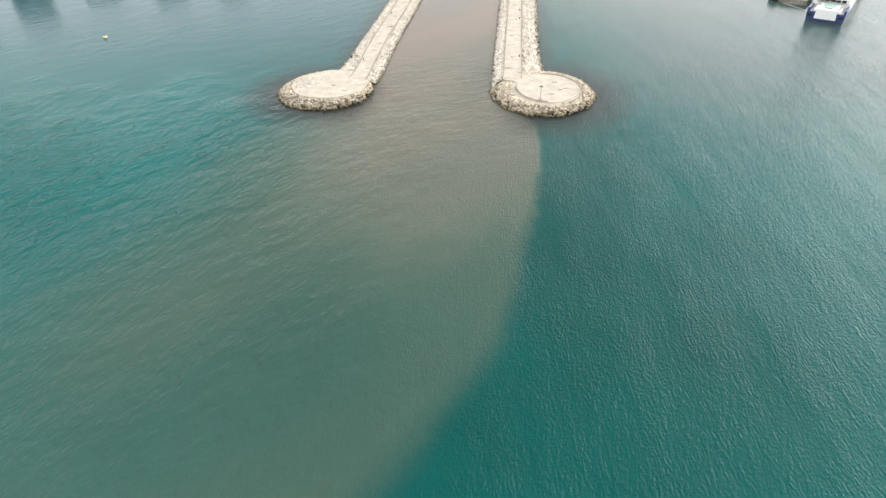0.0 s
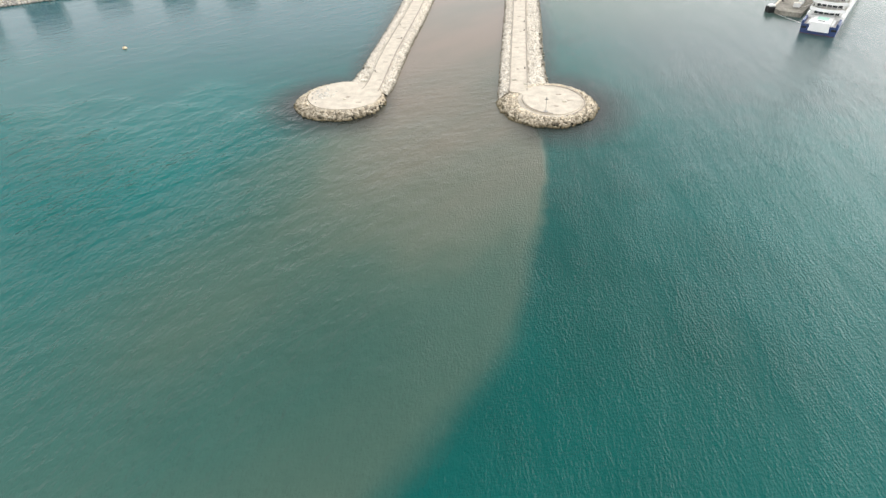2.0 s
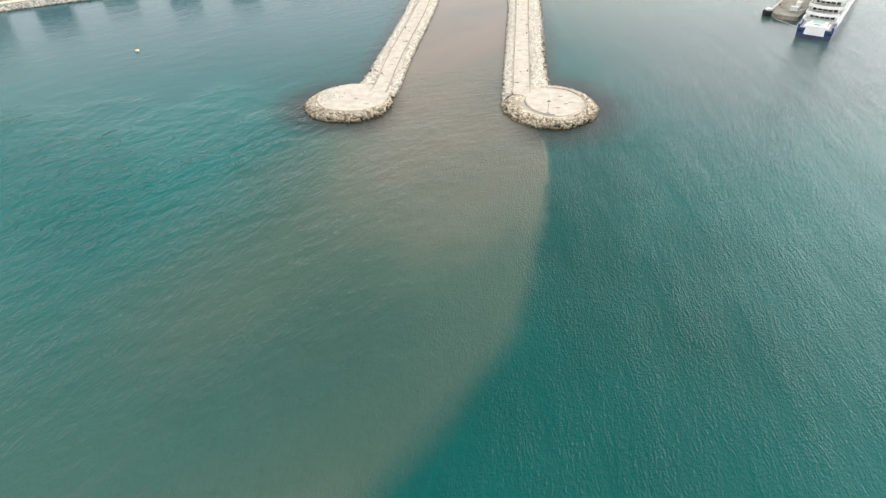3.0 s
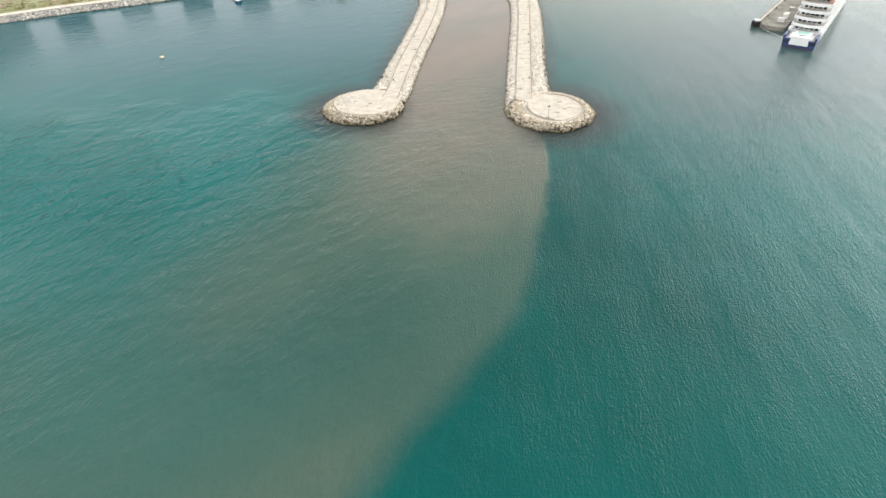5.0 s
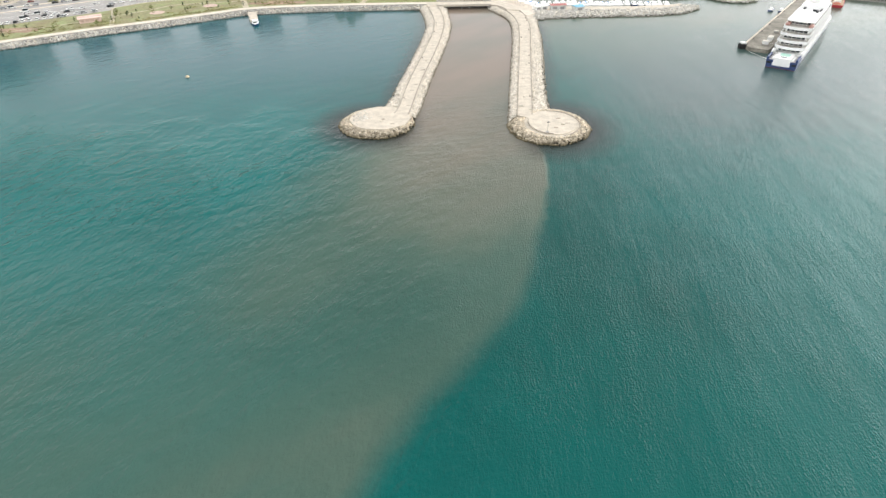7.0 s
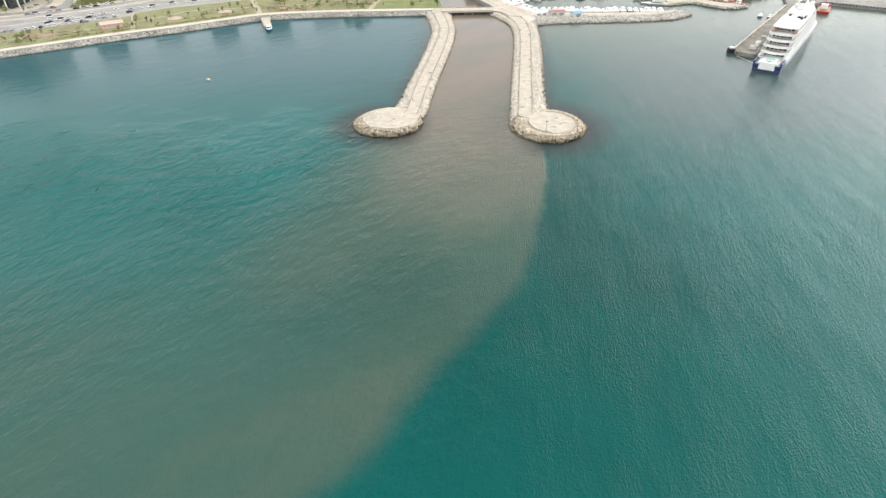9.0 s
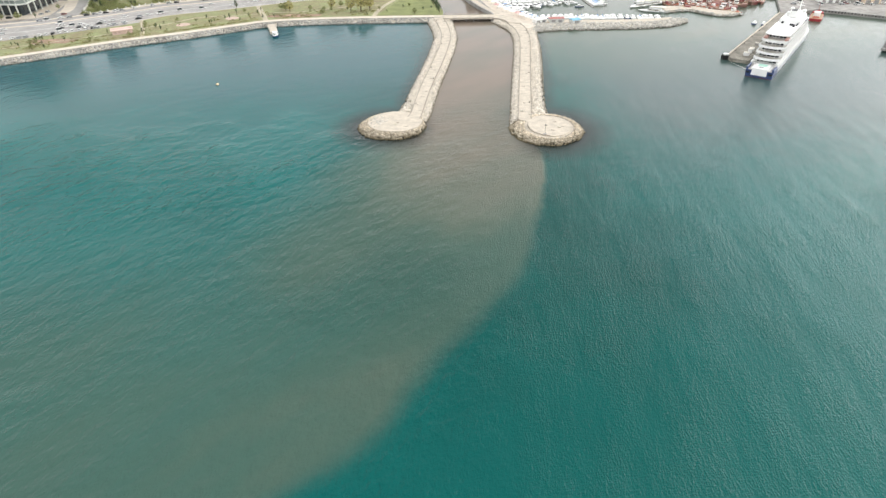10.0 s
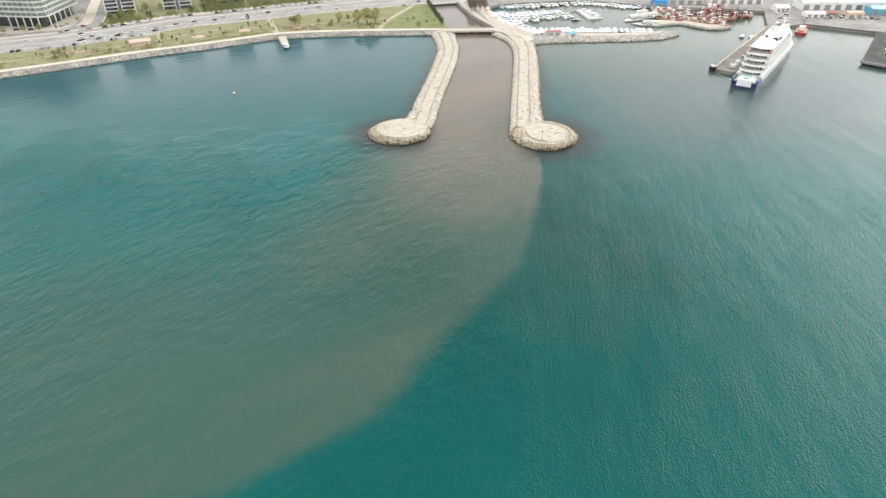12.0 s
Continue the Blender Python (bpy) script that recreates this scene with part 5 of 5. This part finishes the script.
for a, b in zip(foot_line[:-1], foot_line[1:]):
    n_m = max(1, int((b - a).length / 4.5))
    for i in range(n_m):
        q = a.lerp(b, i / n_m)
        if q.x > -400:
            w = (b - a).normalized()
            q = q + Vector((w.y, -w.x)) * 0.05
            placed("mullion", box(bmesh.new(), q.x - 0.15, q.x + 0.15, q.y - 0.15, q.y + 0.15, 12, 61), OFFICE_SLAB, office)
setting("forecourt", prism(bmesh.new(), [(-470, 437), (-360, 408), (-330, 420), (-324, 432), (-334, 482), (-344, 482), (-342, 430), (-380, 436), (-470, 452)], 2.0, 2.44), PAVE, "pale paved forecourt of the office block", "pavement")

# ---------------------------------------------------------------- apartment blocks
VIOLET = mat("grey violet shaft", (0.16, 0.145, 0.22), 0.7, 0, 0.1, 0.3, 2, 0)


def apartments(x, y, turn, floors, label):
    a = thing("apartment_block", label, "building", "apartment blocks by the road", pose(x, y, 2.3, 0, 0, turn))
    for s in (0, 1):
        x0 = s * 13.6
        part("wall", box(bmesh.new(), x0, x0 + 10.8, 1.6, 16, 0, floors * 3.1), CONCRETE, a, "grey outer wall")
        for k in range(floors):
            z = 3.1 * k
            part("balcony", box(bmesh.new(), x0 - 0.3, x0 + 11.1, -0.4, 1.6, z + 2.8, z + 3.5), SLAB, a, "white balcony band")
            for i in range(3):
                w = part("window", box(bmesh.new(), x0 + 0.6 + i * 3.4, x0 + 3.4 + i * 3.4, 1.5, 1.7, z + 0.3, z + 2.5), GLASS, a, "dark balcony window")
                part("frame", box(bmesh.new(), x0 + 1.95 + i * 3.4, x0 + 2.05 + i * 3.4, 1.44, 1.5, z + 0.3, z + 2.5), WHITE, w)
        for i in range(2):
            part("pillar", box(bmesh.new(), x0 + i * 10.2, x0 + i * 10.2 + 0.6, -0.2, 0.4, 0, floors * 3.1), WHITE, a, "white pillar")
    part("shaft", box(bmesh.new(), 10.9, 13.5, 0.2, 15, 0, floors * 3.1 + 2.5), VIOLET, a, "grey violet stair shaft")
    part("roof", box(bmesh.new(), -0.6, 25, -0.6, 16.4, floors * 3.1 + 0.6, floors * 3.1 + 1.0), SLAB, a, "flat pale roof")
    return a


FLATS = []
for i, (x, y) in enumerate(((-313, 473), (-269, 491.5), (-226, 514), (-182, 536), (-136, 556))):
    FLATS.append(pose(x, y, 0, 0, 0, 21).inverted())
    apartments(x, y, 21, (15, 12, 14, 15, 13)[i], "white apartment block with balcony bands and violet shaft")

# ---------------------------------------------------------------- harbour sheds
def shed(name, x, y, turn, w, d, h, wall, roof, label, doors=3, category="shed"):
    s = thing(name, label, category, "harbour sheds", pose(x, y, 2.2, 0, 0, turn))
    part("wall", box(bmesh.new(), -w / 2, w / 2, -d / 2, d / 2, 0, h), wall, s)
    bm = bmesh.new()
    lo = [(-w / 2 - 0.4, -d / 2 - 0.4), (w / 2 + 0.4, -d / 2 - 0.4), (w / 2 + 0.4, d / 2 + 0.4), (-w / 2 - 0.4, d / 2 + 0.4)]
    prism(bm, lo, h, h + max(0.5, d * 0.12), top=[(-w / 2 - 0.4, -0.2), (w / 2 + 0.4, -0.2), (w / 2 + 0.4, 0.2), (-w / 2 - 0.4, 0.2)])
    part("roof", bm, roof, s, "shallow pitched roof")
    for i in range(doors):
        a = -w / 2 + (i + 0.5) * w / doors
        part("door", box(bmesh.new(), a - w / doors * 0.28, a + w / doors * 0.28, -d / 2 - 0.06, -d / 2 + 0.1, 0, h * 0.7), STEEL if i % 2 else CONCRETE, s, "grey shed door")
    return s


shed("shed", 276, 459, 0, 11, 12, 3.6, WHITE, WHITE, "white shed on the ferry quay")
shed("shed", 292, 434, -4, 15, 9, 3.4, WHITE, WHITE, "long white harbour shed by the quay")
shed("shed", 321, 428, -4, 12.5, 9, 4.6, SAND, SAND, "sand coloured harbour building", 2)
shed("shed", 306, 436, -4, 12, 6, 2.6, CONCRETE, TERRACOTTA, "low shed with rusty roof")
shed("warehouse", 330, 466, -4, 70, 18, 6, WHITE, SLAB, "long white warehouse behind the quay", 8)
shed("warehouse", 357, 441, -6, 30, 14, 5, PALEBLUE, mat("pale blue roof", (0.45, 0.62, 0.70), 0.6, 0, 0.1, 0.2, 2), "pale blue warehouse behind the quay", 5)
shed("warehouse", 250, 492, -4, 46, 12, 5, WHITE, SLAB, "white warehouse behind the fishing harbour", 6)
shed("warehouse", 205, 492, -8, 30, 10, 5, SLAB, WHITE, "pale warehouse behind the fishing harbour", 4)
shed("kiosk", 69, 385, 4, 10, 5.5, 2.6, SLAB, mat("faded red roof", (0.46, 0.20, 0.18), 0.8, 0, 0.15, 0.3, 2), "red roofed hut on the breakwater", 2, "hut")
shed("kiosk", 82, 382, 20, 6, 6, 2.2, SLAB, mat("faded blue tarpaulin", (0.22, 0.48, 0.66), 0.7, 0, 0.15, 0.5, 2), "hut under a blue tarpaulin on the breakwater", 1, "hut")
shed("kiosk", 180, 487, -25, 13, 9, 4.5, BLUE, BLUE, "bright blue boat shed", 2)
shed("kiosk", 57, 385, 20, 9, 5, 2.2, WHITE, WHITE, "white hut on the breakwater", 2, "hut")
shed("kiosk", -123, 527, 22, 9, 5, 3, LAWN, mat("bright green roof", (0.10, 0.50, 0.12), 0.6, 0, 0.1, 0.3, 2), "kiosk with a bright green roof", 2)

# ---------------------------------------------------------------- cars
def car(label, paint, long=4.4, high=1.45):
    c = thing("car", label, "car", "cars on the coastal road")
    w = 0.88
    side = [(-long / 2, 0.3), (long / 2, 0.3), (long / 2, 0.72), (long * 0.28, 0.9), (-long * 0.48, 0.92), (-long / 2, 0.75)]
    bm = bmesh.new()
    lo, hi = [bm.verts.new((x, -w, z)) for x, z in side], [bm.verts.new((x, w, z)) for x, z in side]
    bm.faces.new(lo), bm.faces.new(hi[::-1])
    for i in range(len(side)):
        j = (i + 1) % len(side)
        bm.faces.new((lo[i], hi[i], hi[j], lo[j]))
    part("body", bm, paint, c)
    part("cabin", prism(bmesh.new(), [(-long * 0.44, -0.8), (long * 0.24, -0.8), (long * 0.24, 0.8), (-long * 0.44, 0.8)], 0.9, high - 0.06, top=[(-long * 0.40, -0.72), (long * 0.13, -0.72), (long * 0.13, 0.72), (-long * 0.40, 0.72)]), GLASS, c, "dark glazed cabin")
    part("roof", prism(bmesh.new(), [(-long * 0.41, -0.73), (long * 0.14, -0.73), (long * 0.14, 0.73), (-long * 0.41, 0.73)], high - 0.06, high), paint, c)
    for x in (-long * 0.3, long * 0.3):
        for y in (-0.8, 0.8):
            part("wheel", tube(bmesh.new(), (x, y - 0.1, 0.32), (x, y + 0.1, 0.32), 0.32, seg=10), RUBBER, c)
    return c


SILVER = mat("silver car paint", (0.45, 0.46, 0.47), 0.35, 0.3, 0.05, 0.5, 2, 0)
BLACK = mat("black car paint", (0.02, 0.02, 0.022), 0.3, 0, 0.05, 0.5, 2, 0)
KINDS = [car("white car on the coastal road", WHITE), car("silver car on the coastal road", SILVER), car("black car on the coastal road", BLACK), car("white van on the coastal road", WHITE, 5.6, 2.3), car("red car on the coastal road", REDHULL)]
ROAD_AT = [(q, (ROAD[min(i + 1, len(ROAD) - 1)] - ROAD[max(i - 1, 0)]).normalized()) for i, q in enumerate(ROAD)]


def on_road(x, y, kind, flip=False, turn=0.0):
    q, w = min(ROAD_AT, key=lambda e: (e[0] - Vector((x, y))).length)
    return Matrix.Translation((x, y, 2.33)) @ Matrix.Rotation(math.atan2(w.y, w.x) + (math.pi if flip else 0) + turn, 4, "Z")


first = [(-333, 384), (-321, 410), (-292, 386), (-316, 412), (-313, 431)]
for kind, (x, y) in zip(KINDS, first):
    kind.matrix_basis = on_road(x, y, kind)
r = random.Random(12)
rest = [(-288, 392.5, 3), (-283, 397.5, 0), (-274, 392, 0), (-266, 384.5, 1), (-272, 406, 0), (-264, 407.5, 0), (-260.5, 393, 0), (-256.5, 394.5, 1), (-259.5, 420, 0), (-248, 419.5, 1),
        (-223, 438, 3), (-207, 443, 3), (-186, 454.6, 0), (-155.5, 480, 0), (-139, 486, 0), (-127, 490, 3), (-91.6, 493, 0), (-50.6, 498, 0), (-38, 509.5, 3), (-275, 441, 0), (-280, 388, 2), (-270, 398, 2), (-246, 412, 2), (-297, 396, 0), (-301, 401, 3), (-290, 380.5, 3), (-277, 389.5, 0), (-268, 401, 0), (-252, 400.5, 0), (-243, 424, 0), (-236, 429, 3), (-309, 418, 0), (-327, 372, 0), (-304, 421, 1), (-205, 459, 0), (-170, 470, 3), (-110, 484, 0)]
for x, y, k in rest:
    copy_thing(KINDS[k], on_road(x, y, KINDS[k], r.random() < 0.5))
setting("parking", ribbon(bmesh.new(), shifted([q for q in ROAD if -420 < q.x < -240], -6.0), shifted([q for q in ROAD if -420 < q.x < -240], -0.5), 2.1, 2.43), ASPHALT, "grey parking strip beside the road", "parking")
for i in range(46):
    q, w = ROAD_AT[0][0], ROAD_AT[0][1]
    d = -400 + i * 3.6
    line = [e for e in ROAD_AT if e[0].x > d]
    if not line or r.random() < 0.25 or d > -250:
        continue
    q, w = line[0]
    y = q.y + (d - q.x) * w.y / w.x
    p = Vector((d, y)) + Vector((w.y, -w.x)) * 3.3
    k = r.choice([0, 0, 1, 0, 0, 1, 2])
    m = on_road(p.x, p.y, None, turn=1.3)
    m.translation.z = 2.43
    copy_thing(KINDS[k], m)

# cars parked along the side road by the gardens
for i in range(40):
    d = -268 + i * 5.4
    line = [e for e in ROAD_AT if e[0].x > d]
    if not line or r.random() < 0.12 or d > -110:
        continue
    q, w = line[0]
    p = Vector((d, q.y + (d - q.x) * w.y / w.x)) + Vector((-w.y, w.x)) * 44.6
    copy_thing(KINDS[r.choice([0, 1, 2, 0])], on_road(p.x, p.y, None))


# ---------------------------------------------------------------- trees
LEAF = [mat("spring leaves", (0.25, 0.27, 0.11), 0.9, 0, 0.3, 0.5, 2.5, 0.4, 0.1), mat("yellow green leaves", (0.40, 0.365, 0.15), 0.9, 0, 0.3, 0.5, 2.5, 0.4, 0.1), mat("dark evergreen leaves", (0.07, 0.105, 0.045), 0.9, 0, 0.3, 0.5, 2.5, 0.4, 0.1)]
BARK = mat("bark", (0.13, 0.10, 0.07), 0.95, 0, 0.3, 2, 8, 0.5, 0.05)


def crown(high, wide, seed, clumps=60, low=0.35, leaves=7):
    """Many small leaf cards in clumps, with gaps and an uneven outline."""
    rr = random.Random(seed)
    bm = bmesh.new()
    for _ in range(clumps):
        a, u = rr.uniform(0, 6.28), rr.random() ** 0.5
        h = rr.uniform(low, 1.0)
        reach = wide * math.sin(math.pi * min(1, max(0.12, (h - low) / (1 - low) * 0.8 + 0.15))) * u
        c = Vector((reach * math.cos(a), reach * math.sin(a), h * high))
        for _ in range(leaves):
            o = c + Vector((rr.gauss(0, 0.3), rr.gauss(0, 0.3), rr.gauss(0, 0.25))) * wide * 0.3
            n_ = Vector((rr.gauss(0, 1), rr.gauss(0, 1), rr.gauss(0.5, 1))).normalized()
            s = wide * rr.uniform(0.06, 0.13)
            e = n_.orthogonal().normalized() * s
            f = n_.cross(e)
            bm.faces.new([bm.verts.new(o + q) for q in (e, f * 0.7, -e, -f * 0.7)])
    return bm


def tree(name, label, high, wide, leaf, seed, group):
    t = thing(name, label, "tree", group)
    bm = tube(bmesh.new(), (0, 0, -0.2), (0, 0, high * 0.55), high * 0.035, high * 0.018, 7)
    rr = random.Random(seed)
    for _ in range(6):
        a = rr.uniform(0, 6.28)
        z = high * rr.uniform(0.3, 0.5)
        tube(bm, (0, 0, z), (wide * 0.55 * math.cos(a), wide * 0.55 * math.sin(a), z + high * 0.25), high * 0.014, high * 0.005, 5)
    part("trunk", bm, BARK, t, "brown trunk with limbs")
    part("crown", crown(high, wide, seed, 90), leaf, t, "loose leafy crown")
    return t


TREES = [tree("tree", "young yellow green park tree in spring leaf", 7.5, 3.4, LEAF[1], 1, "park trees"), tree("tree", "green park tree in spring leaf", 6.5, 3.2, LEAF[0], 2, "park trees"), tree("conifer", "small dark evergreen sapling in the grass", 3.2, 0.9, LEAF[2], 3, "park saplings")]
spots = [(-101, 434, 0, 1.0), (-85, 426, 0, 1.5), (-77, 425, 0, 1.7), (-72, 453, 1, 1.1), (-70.5, 429, 0, 1.35), (-137, 430, 1, 1.0), (-133, 427, 0, 1.1), (-141, 434, 1, 0.8), (-179, 441, 2, 2.0), (-95, 442, 1, 0.7), (-80, 446, 1, 0.8), (-118, 432, 1, 0.6)]
for k, tr in enumerate(TREES):
    x, y, _, s = [q for q in spots if q[2] == k][0]
    tr.matrix_basis = Matrix.Translation((x, y, 2.35)) @ Matrix.Scale(s, 4)
done = set()
for x, y, k, s in spots:
    if k not in done:
        done.add(k)
        continue
    copy_thing(TREES[k], pose(x, y, 2.35, 0, 0, r.uniform(0, 360)) @ Matrix.Scale(s / TREES[k].scale[0], 4))
shore_mid = [q for q in near if -400 < q.x < -20]
for i in range(70):
    q = r.choice(shore_mid)
    k = shore_mid.index(q)
    w = (shore_mid[min(k + 1, len(shore_mid) - 1)] - shore_mid[max(k - 1, 0)]).normalized()
    p = q + w * r.uniform(-3, 3) + Vector((-w.y, w.x)) * r.uniform(11, 42)
    k = 2 if r.random() < 0.7 else 1
    copy_thing(TREES[k], pose(p.x, p.y, 2.35, 0, 0, r.uniform(0, 360)) @ Matrix.Scale(r.uniform(0.35, 0.6) * (1 if k == 1 else 0.9), 4))
for i in range(16):
    u = i / 15
    copy_thing(TREES[2], pose(-15 - 14 * u + r.uniform(-1, 0.2), 414 + 84 * u, 2.45, 0, 0, r.uniform(0, 360)))

# hedges and shrubs of the gardens: nobody could count them
bm = bmesh.new()
rr = random.Random(44)


def in_flats(p):
    return any(-2 < (m @ Vector((p.x, p.y, 0))).x < 26.5 and -1.5 < (m @ Vector((p.x, p.y, 0))).y < 18 for m in FLATS)


for _ in range(1700):
    d = rr.uniform(50.5, 64) if rr.random() < 0.6 else rr.uniform(50, 110)
    q, w = rr.choice([e for e in ROAD_AT if -285 < e[0].x < -110])
    p = q + w * rr.uniform(-4, 4) + Vector((-w.y, w.x)) * d
    if in_flats(p) or p.x < -299:
        continue
    wide, high = rr.uniform(0.9, 2.4), rr.uniform(1.2, 4.2)
    for _ in range(22):
        a, u = rr.uniform(0, 6.28), rr.random() ** 0.5
        o = Vector((p.x + wide * u * math.cos(a), p.y + wide * u * math.sin(a), 2.3 + high * rr.random() * (1.1 - 0.7 * u)))
        n_ = Vector((rr.gauss(0, 1), rr.gauss(0, 1), rr.gauss(0.6, 1))).normalized()
        e = n_.orthogonal().normalized() * rr.uniform(0.2, 0.45)
        f = n_.cross(e)
        bm.faces.new([bm.verts.new(o + v) for v in (e, f * 0.8, -e, -f * 0.8)])
me = bpy.data.meshes.new("shrubs")
bm.to_mesh(me)
bm.free()
me.materials.append(LEAF[0])
tagged(new("shrubs", me), "green garden shrubs and hedges before the apartment blocks", "shrubs", kind="stuff")

# bare trees between the river and the boat harbour, and tents on its quay
BARE = tree("tree", "bare brown tree on the river bank", 9.0, 2.6, mat("bare twigs", (0.20, 0.15, 0.11), 0.95, 0, 0.3, 0.5, 2.5, 0.4, 0.1), 9, "bare trees by the river")
BARE.matrix_basis = pose(12, 476, 2.3)
for i in range(13):
    copy_thing(BARE, pose(9 + (i % 4) * 4.5 + r.uniform(-1, 1), 470 + (i // 4) * 11 + r.uniform(-3, 3), 2.3, 0, 0, r.uniform(0, 360)))


def tent(x, y, turn, w, cloth, label):
    t = thing("tent", label, "tent", "tents on the marina quay", pose(x, y, 2.3, 0, 0, turn))
    sq = [(-w, -w * 0.8), (w, -w * 0.8), (w, w * 0.8), (-w, w * 0.8)]
    part("canopy", prism(bmesh.new(), sq, 2.4, 3.6, top=[(q[0] * 0.15, q[1] * 0.15) for q in sq]), cloth, t, "peaked fabric canopy")
    for q in sq:
        part("post", tube(bmesh.new(), (q[0] * 0.94, q[1] * 0.94, 0), (q[0] * 0.94, q[1] * 0.94, 2.4), 0.05, seg=6), STEEL, t)


PINK = mat("faded pink cloth", (0.70, 0.45, 0.42), 0.8, 0, 0.1, 0.5, 2, 0)
for i, (x, y) in enumerate(((46, 397), (43, 403), (39.5, 409), (36, 416), (32, 424), (29.5, 432), (49, 391), (27.5, 442), (25.5, 452), (24.5, 461), (24, 471))):
    tent(x, y, 25 + 7 * i, 2.5, PINK if i % 4 == 1 else WHITE, "white peaked tent on the marina quay" if i % 4 != 1 else "faded pink tent on the marina quay")

# trees among the apartment blocks
for i in range(90):
    q, w = r.choice([e for e in ROAD_AT if -285 < e[0].x < -120])
    p = q + w * r.uniform(-4, 4) + Vector((-w.y, w.x)) * r.uniform(52, 95)
    if in_flats(p) or p.x < -297:
        continue
    copy_thing(TREES[r.choice([1, 1, 2])], pose(p.x, p.y, 2.3, 0, 0, r.uniform(0, 360)) @ Matrix.Scale(r.uniform(0.6, 1.1), 4))

# vans and cars on the harbour quay
for i in range(13):
    copy_thing(KINDS[r.choice([0, 3, 3, 4, 1])], pose(298 + i * 3.6, 425 - i * 0.3 + r.uniform(-1.5, 6), 2.2, 0, 0, r.choice([85, 95, -4])))
for x, y in ((262, 428), (270, 436), (281, 424), (266, 444)):
    copy_thing(KINDS[r.choice([0, 3, 1])], pose(x, y, 2.2, 0, 0, r.uniform(0, 180)))

# an unseen hill far behind, added to darken the bay's reflections; lower eastward
xs, ys = np.linspace(-2600, 2600, 60), np.linspace(720, 3300, 26)
bm = bmesh.new()
grid = [[bm.verts.new((x, y, 2.0 + (0 if j == 0 else 150 * float(np.interp(x, (-60, 160), (1.0, 0.45))) * (1 - math.exp(-(y - 720) / 190)) * (0.65 + 0.45 * noise.noise((x / 500, y / 500, 2)))))) for x in xs] for j, y in enumerate(ys)]
for a, b in zip(grid, grid[1:]):
    for i in range(len(xs) - 1):
        bm.faces.new((a[i], a[i + 1], b[i + 1], b[i]))
setting("backdrop", bm, GRASS, "unseen hillside behind the town, added for the water's reflections", "hill")

# trees, shrubs and cars on the office forecourt
for x, y, k, s in ((-352, 413.5, 1, 0.8), (-340, 415, 1, 0.9), (-330, 421, 2, 1.3), (-327, 450, 1, 0.6), (-366, 410, 1, 0.7), (-306, 462, 1, 0.6)):
    copy_thing(TREES[k], pose(x, y, 2.35, 0, 0, r.uniform(0, 360)) @ Matrix.Scale(s / TREES[k].scale[0], 4))
for x, y, a in ((-371, 417, 10), (-362, 420, 12), (-350, 420, 10), (-331, 431, 80), (-330, 439, 78)):
    copy_thing(KINDS[r.choice([0, 1, 2])], pose(x, y, 2.44, 0, 0, a))

# low tufts and shrubs over the park grass: nobody could count them
bm = bmesh.new()
rr = random.Random(61)
for _ in range(1500):
    k = rr.randrange(1, len(shore_mid) - 1)
    w = (shore_mid[k + 1] - shore_mid[k - 1]).normalized()
    p = shore_mid[k] + w * rr.uniform(-3, 3) + Vector((-w.y, w.x)) * rr.choice((rr.uniform(10, 14), rr.uniform(11, 40), rr.uniform(16, 30)))
    near_road = min((e[0] - p).length for e in ROAD_AT)
    if near_road < 9 or noise.noise((p.x / 14, p.y / 14, 4)) < -0.12 or (p.x > -66 and p.y > 408):
        continue
    wide, high = rr.uniform(0.5, 1.7), rr.uniform(0.3, 1.1)
    for _ in range(12):
        a, u = rr.uniform(0, 6.28), rr.random() ** 0.5
        o = Vector((p.x + wide * u * math.cos(a), p.y + wide * u * math.sin(a), 2.4 + high * rr.random() * (1.1 - 0.7 * u)))
        n_ = Vector((rr.gauss(0, 1), rr.gauss(0, 1), rr.gauss(0.9, 1))).normalized()
        e = n_.orthogonal().normalized() * rr.uniform(0.15, 0.4)
        f = n_.cross(e)
        bm.faces.new([bm.verts.new(o + v) for v in (e, f * 0.8, -e, -f * 0.8)])
me = bpy.data.meshes.new("tufts")
bm.to_mesh(me)
bm.free()
me.materials.append(mat("olive tufts", (0.27, 0.26, 0.11), 0.95, 0, 0.35, 0.15, 2.0, 0.3, 0.1))
tagged(new("tufts", me), "low olive tufts and shrubs in the park grass", "tufts", kind="stuff")

# loose pallets and crates on the dark pier
rd = random.Random(71)
for i in range(16):
    u, v = rd.random(), rd.random()
    x, y = 270 + 38 * u + 22 * v, 311 + 50 * u - 16 * v
    w = rd.uniform(0.7, 1.5)
    ob = part("crate_stack", box(bmesh.new(), -w, w, -w * 0.7, w * 0.7, 0, 0.25 + 0.6 * rd.random(), 0.05), rd.choice([WHITE, CONCRETE, TEAK, SLAB0]))
    tagged(ob, "pale pallets and crates on the dark pier deck", "crates", "crates on the dark pier")
    ob.matrix_basis = pose(x, y, 2.4, 0, 0, rd.uniform(0, 180))
